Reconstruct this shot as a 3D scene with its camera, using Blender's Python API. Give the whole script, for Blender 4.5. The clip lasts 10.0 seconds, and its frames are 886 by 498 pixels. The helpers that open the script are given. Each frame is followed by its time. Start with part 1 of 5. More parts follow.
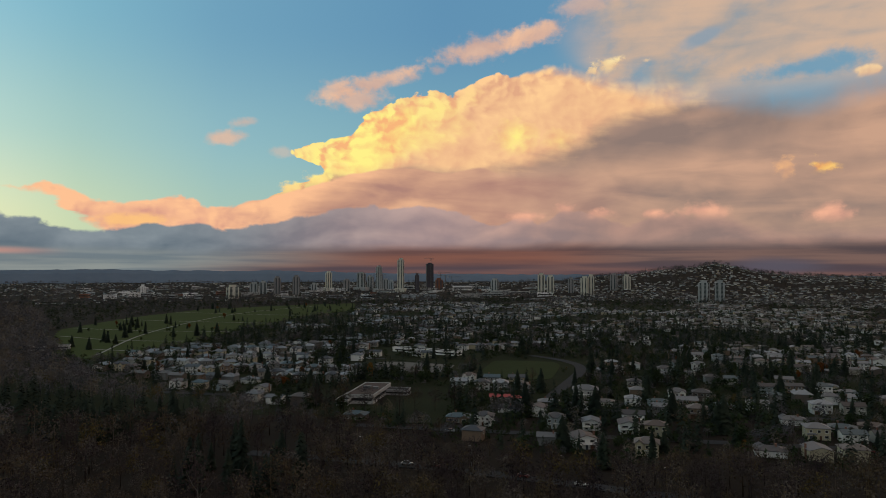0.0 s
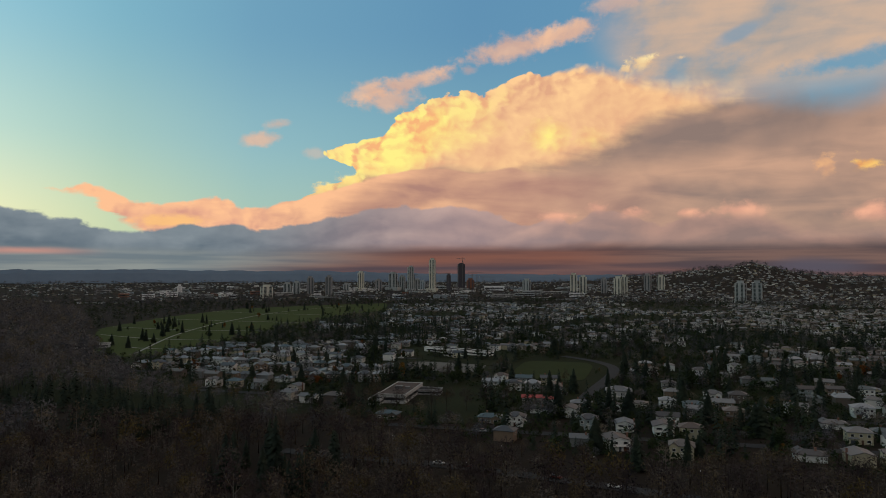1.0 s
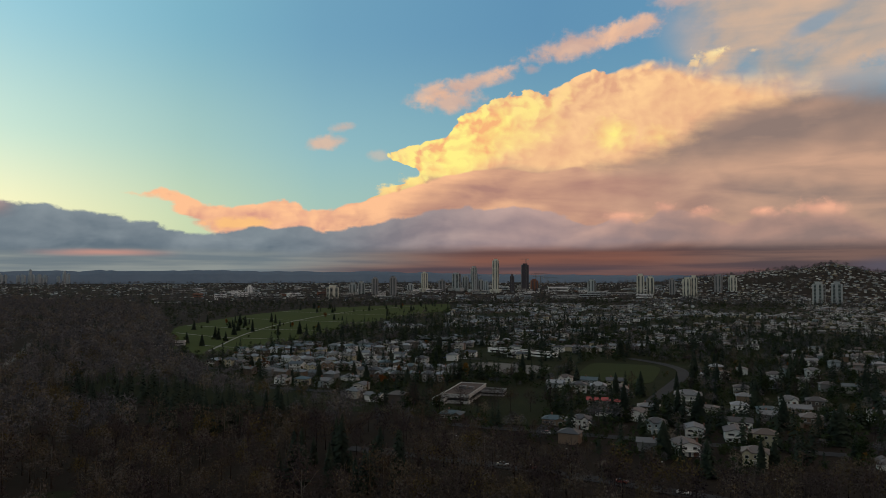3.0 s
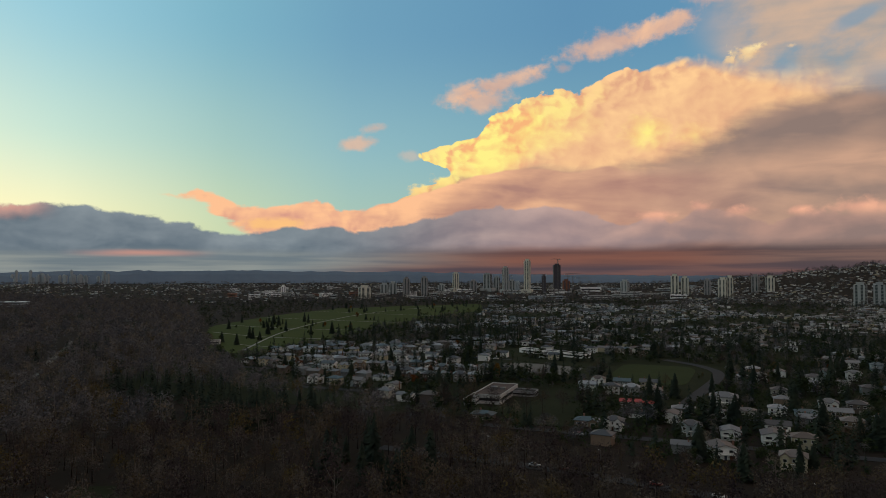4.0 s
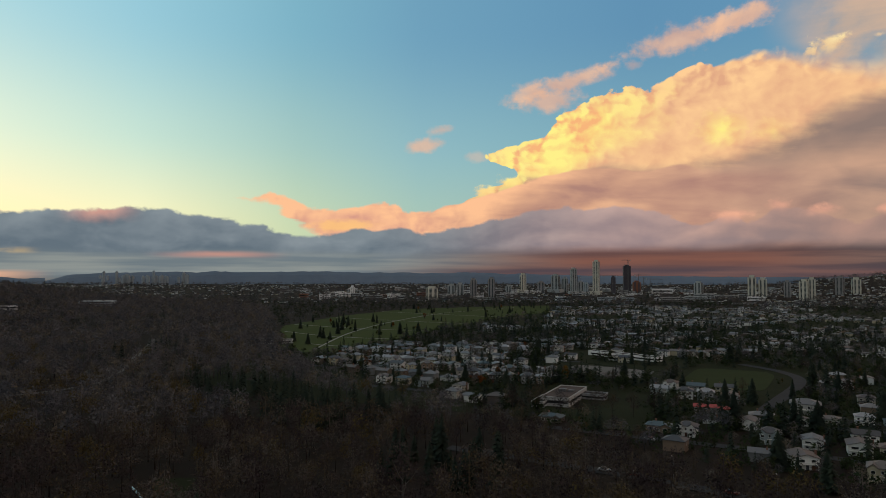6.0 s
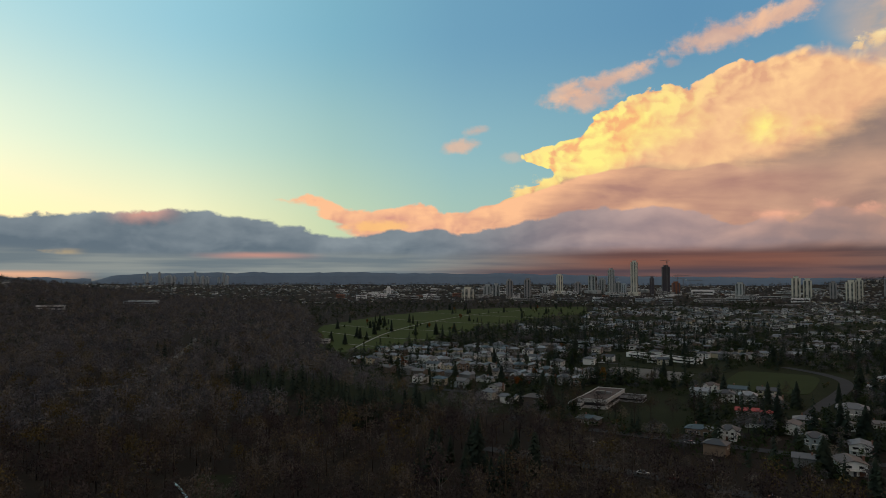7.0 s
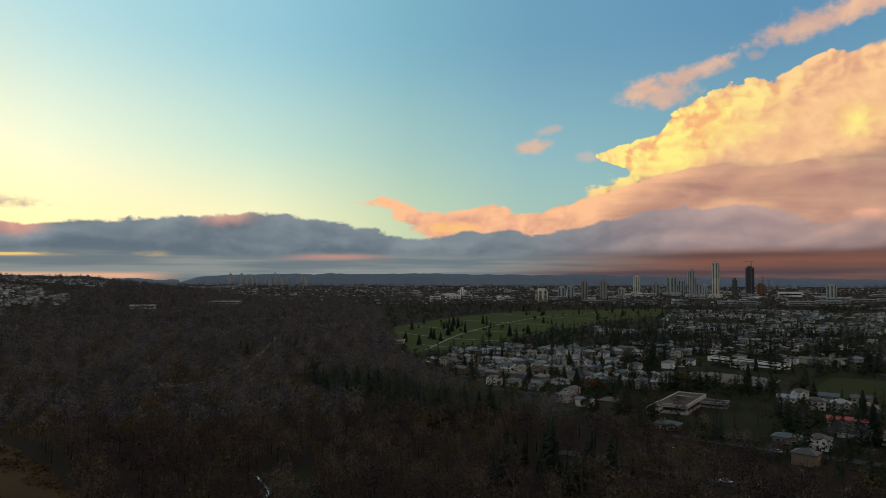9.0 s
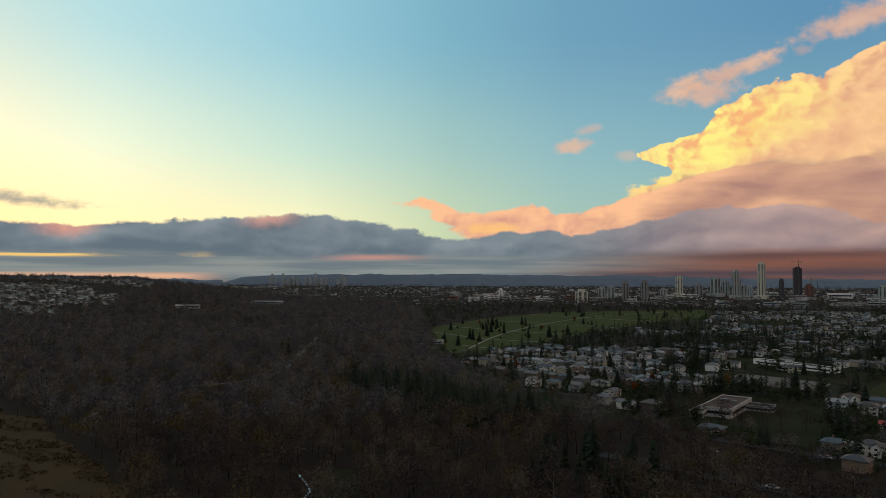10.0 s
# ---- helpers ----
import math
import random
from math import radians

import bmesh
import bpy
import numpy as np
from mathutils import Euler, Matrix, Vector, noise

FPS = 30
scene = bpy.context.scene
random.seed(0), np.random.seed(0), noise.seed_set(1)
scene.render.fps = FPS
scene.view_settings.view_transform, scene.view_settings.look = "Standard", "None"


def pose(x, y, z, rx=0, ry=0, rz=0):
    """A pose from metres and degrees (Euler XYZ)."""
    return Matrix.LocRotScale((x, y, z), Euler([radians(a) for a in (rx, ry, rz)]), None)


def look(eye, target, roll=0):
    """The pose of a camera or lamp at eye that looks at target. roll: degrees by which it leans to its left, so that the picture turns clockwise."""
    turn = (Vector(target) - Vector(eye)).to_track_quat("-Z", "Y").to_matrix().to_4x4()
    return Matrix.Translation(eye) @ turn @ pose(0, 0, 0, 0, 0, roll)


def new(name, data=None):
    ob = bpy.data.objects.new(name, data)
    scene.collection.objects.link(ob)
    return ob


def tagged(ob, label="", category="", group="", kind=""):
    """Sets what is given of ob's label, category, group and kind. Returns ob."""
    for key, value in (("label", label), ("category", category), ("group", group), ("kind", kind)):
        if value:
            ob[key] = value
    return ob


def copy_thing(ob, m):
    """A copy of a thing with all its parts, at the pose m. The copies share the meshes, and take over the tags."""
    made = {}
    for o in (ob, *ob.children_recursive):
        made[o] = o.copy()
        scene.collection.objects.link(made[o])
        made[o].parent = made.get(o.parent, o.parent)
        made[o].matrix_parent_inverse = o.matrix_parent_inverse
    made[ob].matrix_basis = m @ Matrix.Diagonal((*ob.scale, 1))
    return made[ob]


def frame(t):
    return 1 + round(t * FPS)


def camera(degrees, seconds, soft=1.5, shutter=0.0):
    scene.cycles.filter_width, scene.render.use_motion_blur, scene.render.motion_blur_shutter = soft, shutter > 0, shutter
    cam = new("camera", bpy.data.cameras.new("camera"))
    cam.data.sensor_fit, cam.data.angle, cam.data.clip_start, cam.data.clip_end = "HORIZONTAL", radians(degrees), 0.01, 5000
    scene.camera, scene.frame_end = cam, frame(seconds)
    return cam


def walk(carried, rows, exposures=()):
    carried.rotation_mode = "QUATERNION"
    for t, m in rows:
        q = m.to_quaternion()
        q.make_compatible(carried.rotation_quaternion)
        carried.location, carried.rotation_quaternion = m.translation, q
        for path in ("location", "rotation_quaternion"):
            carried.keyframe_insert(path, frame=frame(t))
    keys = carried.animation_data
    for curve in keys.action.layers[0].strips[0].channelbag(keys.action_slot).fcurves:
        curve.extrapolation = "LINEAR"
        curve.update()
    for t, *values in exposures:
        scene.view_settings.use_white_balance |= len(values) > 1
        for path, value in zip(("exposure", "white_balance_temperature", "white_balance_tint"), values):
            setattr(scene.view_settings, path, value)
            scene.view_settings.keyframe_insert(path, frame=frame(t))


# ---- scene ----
cam = camera(65.44, 10.0, soft=0.8)
EYE = 70.0
# seconds, backward drift, yaw, pitch, roll
ROWS = [
    (0.0, 0.0, 0.0, 1.85, 0.0),
    (0.5, -0.1, 1.32, 1.86, -0.01),
    (1.0, -0.2, 2.62, 1.86, -0.01),
    (1.5, -0.3, 3.94, 1.87, -0.01),
    (2.0, -0.4, 5.25, 1.89, -0.01),
    (2.5, -0.5, 6.57, 1.91, 0.0),
    (4.0, -0.8, 10.46, 1.93, 0.01),
    (4.5, -0.9, 11.80, 1.95, 0.0),
    (5.0, -1.0, 13.15, 1.97, -0.01),
    (6.5, -1.3, 17.50, 2.05, -0.05),
    (7.0, -1.4, 18.99, 2.08, -0.05),
    (7.5, -1.5, 20.49, 2.11, -0.05),
    (8.0, -1.6, 21.99, 2.14, -0.05),
    (8.5, -1.7, 23.49, 2.17, -0.06),
    (9.0, -1.8, 25.07, 2.18, -0.07),
    (9.5, -1.9, 26.68, 2.20, -0.09),
    (10.0, -2.0, 28.28, 2.22, -0.10),
]
walk(cam, [(t, pose(0.02 * t, y, EYE, 90 + pitch, roll, yaw)) for t, y, yaw, pitch, roll in ROWS], [(0.0, 0.0), (10.0, 0.0)])


# ---- node arithmetic ----
def lin(r, g, b):
    """A linear colour from display values of 0 to 255."""
    return tuple((c / 255 / 12.92 if c / 255 < 0.04045 else ((c / 255 + 0.055) / 1.055) ** 2.4) for c in (r, g, b)) + (1.0,)


class Val:
    """A number in a node tree, with the usual arithmetic."""

    def __init__(self, tree, sock):
        self.tree, self.sock = tree, sock

    def op(self, kind, *others, clamp=False):
        node = self.tree.nodes.new("ShaderNodeMath")
        node.operation, node.use_clamp = kind, clamp
        for k, v in enumerate((self,) + others):
            if isinstance(v, Val):
                self.tree.links.new(v.sock, node.inputs[k])
            else:
                node.inputs[k].default_value = v
        return Val(self.tree, node.outputs[0])

    def __add__(self, o): return self.op("ADD", o)
    def __sub__(self, o): return self.op("SUBTRACT", o)
    def __mul__(self, o): return self.op("MULTIPLY", o)
    def __truediv__(self, o): return self.op("DIVIDE", o)
    def __neg__(self): return self.op("MULTIPLY", -1.0)
    def __radd__(self, o): return self.op("ADD", o)
    def __rmul__(self, o): return self.op("MULTIPLY", o)

    def __rsub__(self, o): return self.op("MULTIPLY_ADD", -1.0, o)
    def clip(self): return self.op("ADD", 0.0, clamp=True)

    def ease(self, a, b):
        """0 at a, 1 at b, smooth between; a may be the greater, and both may be numbers from nodes."""
        node = self.tree.nodes.new("ShaderNodeMapRange")
        node.interpolation_type = "SMOOTHSTEP"
        for k, v in enumerate((self, a, b)):
            if isinstance(v, Val):
                self.tree.links.new(v.sock, node.inputs[k])
            else:
                node.inputs[k].default_value = v
        return Val(self.tree, node.outputs[0])

    def bump_at(self, centre, half):
        """1 at centre, fading to 0 at half away."""
        return (self - centre).op("ABSOLUTE").ease(half, 0.0)

    def curve(self, points, lo, hi):
        """A smooth curve through points; values between lo and hi."""
        xs = [p[0] for p in points]
        x0, x1 = min(xs), max(xs)
        node = self.tree.nodes.new("ShaderNodeFloatCurve")
        c = node.mapping.curves[0]
        pts = sorted(((x - x0) / (x1 - x0), (y - lo) / (hi - lo)) for x, y in points)
        c.points[0].location, c.points[1].location = pts[0], pts[-1]
        for p in pts[1:-1]:
            c.points.new(*p)
        node.mapping.update()
        t = ((self - x0) * (1.0 / (x1 - x0))).clip()
        self.tree.links.new(t.sock, node.inputs["Value"])
        return Val(self.tree, node.outputs[0]) * (hi - lo) + lo

    def ramp(self, stops):
        """A colour by value 0 to 1; stops of (place, display colour)."""
        node = self.tree.nodes.new("ShaderNodeValToRGB")
        e = node.color_ramp.elements
        e[0].position, e[0].color = stops[0][0], lin(*stops[0][1])
        e[1].position, e[1].color = stops[-1][0], lin(*stops[-1][1])
        for p, c in stops[1:-1]:
            k = e.new(p)
            k.color = lin(*c)
        self.tree.links.new(self.sock, node.inputs[0])
        return node.outputs[0]


def mixed(tree, fac, a, b):
    node = tree.nodes.new("ShaderNodeMix")
    node.data_type = "RGBA"
    for v, k in ((fac.sock if isinstance(fac, Val) else fac, 0), (a, 6), (b, 7)):
        if isinstance(v, (tuple, float)):
            node.inputs[k].default_value = v
        else:
            tree.links.new(v, node.inputs[k])
    return node.outputs[2]


def xyz(tree, x, y, z):
    node = tree.nodes.new("ShaderNodeCombineXYZ")
    for v, s in zip((x, y, z), node.inputs):
        if isinstance(v, Val):
            tree.links.new(v.sock, s)
        else:
            s.default_value = v
    return node.outputs[0]


def fbm(tree, vec, scale, detail=5.0, rough=0.55, twist=0.0):
    node = tree.nodes.new("ShaderNodeTexNoise")
    tree.links.new(vec, node.inputs["Vector"])
    for k, v in (("Scale", scale), ("Detail", detail), ("Roughness", rough), ("Distortion", twist)):
        node.inputs[k].default_value = v
    return Val(tree, node.outputs[0])


def puffs(tree, vec, scale):
    node = tree.nodes.new("ShaderNodeTexVoronoi")
    node.feature = "SMOOTH_F1"
    node.inputs["Smoothness"].default_value = 0.35
    node.inputs["Scale"].default_value = scale
    tree.links.new(vec, node.inputs["Vector"])
    return 1.0 - Val(tree, node.outputs["Distance"])


# ---- sky, clouds and sun ----
world = bpy.data.worlds.new("evening_sky")
world.use_nodes = True
W = world.node_tree
W.nodes.clear()
coord = W.nodes.new("ShaderNodeTexCoord")
split = W.nodes.new("ShaderNodeSeparateXYZ")
W.links.new(coord.outputs["Generated"], split.inputs[0])
dx, dy, dz = (Val(W, s) for s in split.outputs)
DEG = 180.0 / math.pi
az = (-dx).op("ARCTAN2", dy) * DEG
el = dz.op("ARCSINE") * DEG

# clear evening air: warm and pale toward the sunset, blue away from it and above
nishita = W.nodes.new("ShaderNodeTexSky")
nishita.sky_type, nishita.sun_disc = "NISHITA", False
nishita.sun_elevation, nishita.sun_rotation = radians(2.0), radians(-75.0)
round_ = ((az + 35.0) * 0.01).clip()
air_low = round_.ramp([(0.0, (150, 150, 150)), (0.35, (142, 178, 176)), (0.53, (154, 190, 180)), (0.63, (186, 208, 176)), (0.75, (240, 238, 192)), (0.90, (253, 238, 186)), (1.0, (255, 228, 168))])
air_mid = round_.ramp([(0.0, (100, 150, 178)), (0.35, (118, 168, 184)), (0.53, (134, 180, 190)), (0.63, (156, 194, 188)), (0.75, (192, 222, 206)), (0.90, (230, 242, 212)), (1.0, (244, 240, 200))])
air_high = round_.ramp([(0.0, (94, 148, 180)), (0.35, (88, 140, 176)), (0.53, (102, 155, 184)), (0.63, (116, 173, 194)), (0.75, (142, 196, 213)), (0.90, (172, 216, 222)), (1.0, (196, 222, 214))])
air = mixed(W, el.ease(8.0, 20.0), mixed(W, el.ease(3.0, 11.0), air_low, air_mid), air_high)
mist = nishita.outputs[0]
air = mixed(W, 0.04, air, mist)
sky = air


def over(mask, colour):
    global sky
    sky = mixed(W, mask, sky, colour)


P = xyz(W, az, el * 1.25, 0.0)
n_big = fbm(W, P, 0.09, 5.0, 0.5)
n_mid = fbm(W, P, 0.28, 5.0, 0.52, 0.3)
n_fine = fbm(W, P, 1.0, 7.0, 0.6)
PS = xyz(W, az * 0.42, el * 2.0, 3.0)
n_flat = fbm(W, PS, 0.20, 6.0, 0.5, 0.6)
PL = xyz(W, az * 0.13, el * 2.6, 9.0)
n_layer = fbm(W, PL, 0.55, 6.0, 0.5)
n_mid_sun = fbm(W, xyz(W, az + 1.0, el * 1.25 + 0.8, 0.0), 0.28, 5.0, 0.52, 0.3)
slope_mid = (n_mid - n_mid_sun) * 2.4
n_soft = fbm(W, P, 0.20, 3.0, 0.45, 0.5)
n_soft_sun = fbm(W, xyz(W, az + 1.6, el * 1.25 + 1.2, 0.0), 0.20, 3.0, 0.45, 0.5)
slope_soft = (n_soft - n_soft_sun) * 1.8
# soft rolls of the low deck, lit from above
n_deck = fbm(W, xyz(W, az * 0.62, el * 1.5, 6.0), 0.30, 4.0, 0.46, 0.3)
n_deck_up = fbm(W, xyz(W, az * 0.62 + 0.5, el * 1.5 + 0.9, 6.0), 0.30, 4.0, 0.46, 0.3)
slope_deck = (n_deck - n_deck_up) * 2.2
# thin drawn-out streaks inside the large cloud mass
n_streak = fbm(W, xyz(W, az * 0.34 + el * 0.3, el * 1.7 - az * 0.12, 12.0), 0.42, 6.0, 0.5, 0.5)

# cauliflower heads at two sizes; relief is where they face the sun at the left
PH = xyz(W, az + (n_mid - 0.5) * 4.0, el * 1.2 + (n_fine - 0.5) * 1.2, 0.0)
PHS = xyz(W, az + (n_mid - 0.5) * 4.0 + 0.4, el * 1.2 + (n_fine - 0.5) * 1.2 + 0.35, 0.0)
h1, h2 = puffs(W, PH, 0.50), puffs(W, PH, 1.35)
h1s, h2s = puffs(W, PHS, 0.50), puffs(W, PHS, 1.35)
billow = (h1 - 0.6) * 0.7 + (h2 - 0.6) * 0.32 + (n_fine - 0.5) * 0.5 + (n_mid - 0.5) * 0.9
relief = (h1 - h1s) * 0.7 + (h2 - h2s) * 0.45


def blob(a0, e0, ra, re, slope=0.0):
    """1 at the middle of a tilted oval, 0 on its rim, less outside."""
    x = az.op("MULTIPLY_ADD", 1.0 / ra, -a0 / ra)
    y = el.op("MULTIPLY_ADD", 1.0 / re, az.op("MULTIPLY_ADD", slope / re, -(a0 * slope + e0) / re))
    return 1.0 - y.op("MULTIPLY_ADD", y, x * x).op("SQRT")


# unseen cloud overhead and behind, beyond the clear strip, added to tint ground light
cover = (el + (n_big - 0.5) * 14.0).ease(27.0, 42.0)
over(cover * 0.6, mixed(W, n_big.ease(0.35, 0.65), lin(124, 132, 146), lin(166, 172, 182)))
over((az.op("ABSOLUTE") + (n_big - 0.5) * 20.0).ease(72.0, 105.0) * 0.6, mixed(W, n_flat.ease(0.35, 0.65), lin(116, 126, 142), lin(158, 165, 176)))

# high thin veil to the right, with blue gaps
PV = xyz(W, az * 0.9, el * 1.3 + az * 0.25, 5.0)
veil_n = fbm(W, PV, 0.13, 7.0, 0.52)
gap = (blob(-28.2, 14.8, 4.8, 1.0, 0.05) + (n_mid - 0.5) * 1.5 + (n_fine - 0.5) * 0.9).ease(-0.1, 0.7) + (blob(-21.0, 17.8, 2.2, 0.7, 0.3) + (n_mid - 0.5) * 1.4).ease(0.0, 0.7) * 0.6
veil = az.ease(-8.5, -15.0) * (el - 13.6 - az.ease(-15.0, -9.0) * 3.6).ease(-1.2, 1.6) * (veil_n + az.ease(-13.0, -18.0) * 0.12).ease(0.38, 0.6) * (1.0 - gap.clip() * 0.92)
over(veil * 0.88, mixed(W, (veil_n * 1.2 + n_streak * 0.6 - 0.42).ease(0.2, 0.75), lin(160, 156, 152), lin(220, 182, 150)))

# small drifting wisps
for a0, e0, ra, re, slope, strength in ((6.9, 14.0, 2.8, 1.0, 0.0, 0.9), (5.6, 15.4, 4.0, 0.8, 0.22, 0.95), (9.0, 14.7, 2.0, 0.9, 0.2, 0.8), (-3.6, 18.1, 5.2, 1.15, 0.24, 0.95),
                                        (-7.4, 19.0, 3.6, 0.9, 0.18, 0.95), (17.9, 10.5, 1.9, 0.65, 0.12, 0.85), (16.2, 11.8, 1.2, 0.4, 0.1, 0.6), (-12.0, 21.0, 3.0, 0.8, 0.1, 0.6),
                                        (0.4, 16.4, 0.9, 0.5, 0.0, 0.5), (13.3, 9.6, 1.1, 0.5, 0.0, 0.4)):
    m = (blob(a0, e0, ra, re, slope) + (n_mid - 0.5) * 1.6 + (n_fine - 0.5) * 1.4).ease(-0.15, 0.75) * strength
    over(m * 0.86, mixed(W, (slope_mid + 0.5).clip(), lin(208, 166, 148), lin(240, 192, 158)))

# the towering cumulus, lit from the left
top = az.curve([(-33, 14.9), (-31, 14.4), (-28, 13.9), (-24, 14.5), (-20, 15.4), (-17, 15.9), (-13, 16.4), (-10, 16.7), (-6.9, 16.4), (-3.6, 15.7), (-0.8, 14.9), (1.8, 14.8), (4.4, 13.8),
                (6.6, 12.7), (8.0, 11.5), (10.5, 10.8), (12.0, 10.4), (13.4, 10.2), (15.0, 10.0)], 0.0, 20.0)
flank = el.curve([(5.6, 15.0), (6.3, 13.4), (7.0, 12.2), (7.5, 10.6), (7.9, 9.8), (8.5, 9.9), (9.0, 11.2), (9.5, 12.3), (10.2, 12.4), (10.8, 11.6), (12, 10), (18, 10)], 0.0, 20.0)
crisp = az.ease(-4.0, -20.0)
depth = (top - el).op("MINIMUM", (flank + 0.35 - az) * 0.8) + billow * (1.15 - crisp * 0.5)
cum = depth.ease(0.0, crisp * 3.0 + 0.16) * az.ease(-80.0, -50.0)
floor_el = az.curve([(-33, 16.0), (-26, 15.6), (-22.5, 14.2), (-18.3, 12.3), (-15, 11.9), (-12.7, 10.7), (-11, 9.6), (-8.2, 8.8), (-4.9, 8.2), (-1, 8.0), (3, 8.2), (7, 7.6), (11, 6.6), (16, 5.0)], 0.0, 20.0)
lit = (el - floor_el + (n_mid - 0.5) * 2.2 + (n_streak - 0.5) * 2.4).ease(-0.7, 1.3)
rim_w = depth.ease(3.2, 0.1)
core = ((blob(6.6, 10.6, 7.6, 3.4, 0.34) + 0.30 + (n_mid - 0.5) * 1.2).clip() * 1.2 + (blob(-6.1, 11.0, 2.2, 1.7) + (n_fine - 0.5) * 1.1).clip() * 0.9 + (blob(-9.6, 10.6, 1.7, 1.3) + (n_fine - 0.5) * 1.1).clip() * 0.5).clip()
dusk = (blob(-19.0, 10.9, 13.0, 2.3, 0.16) + 0.25 + (n_streak - 0.5) * 1.4).clip()
glow = (blob(-16.0, 8.0, 13.0, 1.7, 0.04) + (n_streak - 0.5) * 1.2).clip() + (blob(-20.0, 11.9, 2.6, 0.7, 0.1) + (n_mid - 0.5) * 1.4).clip() + (blob(-32.0, 10.5, 2.6, 4.0) + (n_mid - 0.5) * 1.2).clip() * 0.9
body = mixed(W, ((n_streak - 0.5) * 1.1 + slope_soft * 0.30 + slope_deck * 0.25 + 0.60 - dusk * 0.62 + glow * 0.45).clip(), lin(142, 122, 114), lin(202, 161, 136))
warm = mixed(W, (relief * (rim_w * 1.6 + 0.5) + slope_mid * 0.6 + slope_soft * 0.6 + 0.58).clip(), lin(226, 170, 134), lin(255, 206, 150))
hot = mixed(W, (relief * (rim_w * 2.2 + 0.9) + slope_mid * 0.8 + slope_soft * 0.8 + 0.56 + rim_w * 0.2).clip(), lin(248, 182, 124), lin(255, 241, 138))
# the peach foot where the cumulus sinks behind the salmon layer
foot_w = (el - 8.6 + (n_mid - 0.5) * 2.0).ease(1.9, 0.0) * az.ease(6.5, 1.0)
hot = mixed(W, foot_w * 0.75, hot, mixed(W, (relief * 1.2 + slope_mid * 0.5 + 0.5).clip(), lin(236, 176, 146), lin(255, 212, 166)))
over(cum, mixed(W, lit, body, mixed(W, core, warm, hot)))
# bright tufts that catch the last sun: lit on top, fading into the cloud below
for a0, e0, ra, re, s, low, high in ((12.4, 6.75, 1.7, 0.65, 1.0, (250, 196, 130), (255, 232, 150)), (10.3, 7.5, 1.5, 0.7, 1.0, (250, 196, 126), (255, 236, 144)), (8.6, 8.4, 1.3, 0.8, 0.8, (250, 196, 126), (255, 236, 144)),
                                     (-13.4, 16.3, 1.9, 0.9, 0.95, (228, 184, 142), (255, 230, 170)), (-12.2, 16.0, 1.0, 0.6, 0.8, (228, 184, 142), (255, 226, 166)), (-16.6, 16.5, 0.9, 0.4, 0.7, (222, 182, 146), (250, 218, 168)),
                                     (-26.6, 7.5, 1.3, 1.3, 0.8, (206, 158, 128), (244, 186, 132)), (-28.8, 7.6, 1.6, 0.8, 1.0, (226, 160, 104), (255, 208, 118)), (-31.9, 14.0, 1.1, 0.6, 0.8, (224, 176, 140), (255, 216, 160))):
    m = (blob(a0, e0, ra, re) + billow * 1.3 + (n_fine - 0.5) * 1.0).ease(0.0, 0.55) * (el - e0).ease(-re * 0.9, -re * 0.1) * s
    over(m, mixed(W, (relief * 1.5 + slope_mid * 0.4 + 0.45 + (el - e0) * (0.35 / re)).clip(), lin(*low), lin(*high)))

# salmon bank in front of the cumulus foot
top2 = az.curve([(-33, 6.0), (-24, 7.1), (-14.5, 8.2), (-8.2, 8.8), (-4.9, 8.4), (-3.0, 8.7), (-0.2, 8.3), (3.0, 8.7), (7.1, 8.2), (9.8, 7.4), (12.9, 6.5), (15.7, 5.7), (18.8, 5.2), (20.3, 5.8), (23.5, 5.7),
                 (26, 5.6), (28.3, 6.1), (30.0, 6.8), (31.2, 6.5), (33.5, 6.1)], 0.0, 20.0)
d2 = top2 + billow * (0.3 + az.ease(10.0, 18.0) * 0.4) + (n_flat - 0.5) * (0.6 - az.ease(8.0, 16.0) * 0.3) - el
foot2 = az.curve([(-33, 0), (24, 0.0), (26, 2.6), (27.5, 3.6), (29, 4.6), (30, 5.3), (31.5, 5.7), (33.5, 5.95)], 0.0, 20.0)
bank = (el - foot2 + (n_streak - 0.5) * 3.4 + (n_fine - 0.5) * 0.9).ease(0.0, 0.6) * d2.ease(0.0, az.ease(-3.0, -9.0) * 1.6 + 0.24) * (az + (n_flat - 0.5) * 5.0).ease(34.0, 31.5) * az.ease(-80.0, -50.0)
hole = (n_flat - 0.5).ease(0.02, 0.12) * az.ease(20.0, 26.0) * (el - 4.9).bump_at(0.0, 0.9)
bank_lit = ((n_streak - 0.5) * 1.2 + slope_deck * (0.5 + az.ease(12.0, 20.0) * 0.5) + slope_soft * 0.35 + relief * 0.7 * az.ease(8.0, 18.0) + 0.42 + az.ease(2.0, 16.0) * 0.28 + d2.ease(1.0, 0.1) * 0.22 - d2.bump_at(1.6, 1.3) * az.ease(12.0, 4.0) * 0.2).clip()
bank_dark = mixed(W, az.ease(-4.0, -20.0), mixed(W, az.ease(20.0, 10.0), lin(214, 154, 136), lin(176, 133, 120)), lin(150, 128, 118))
bank_light = mixed(W, az.ease(14.0, -12.0), lin(254, 194, 148), lin(206, 164, 138))
over(bank * (1.0 - hole * 0.7), mixed(W, bank_lit, bank_dark, bank_light))
over(bank * (blob(24.2, 3.9, 3.6, 0.7) + (n_fine - 0.5) * 1.2).ease(0.0, 0.7) * 0.8, lin(255, 198, 126))

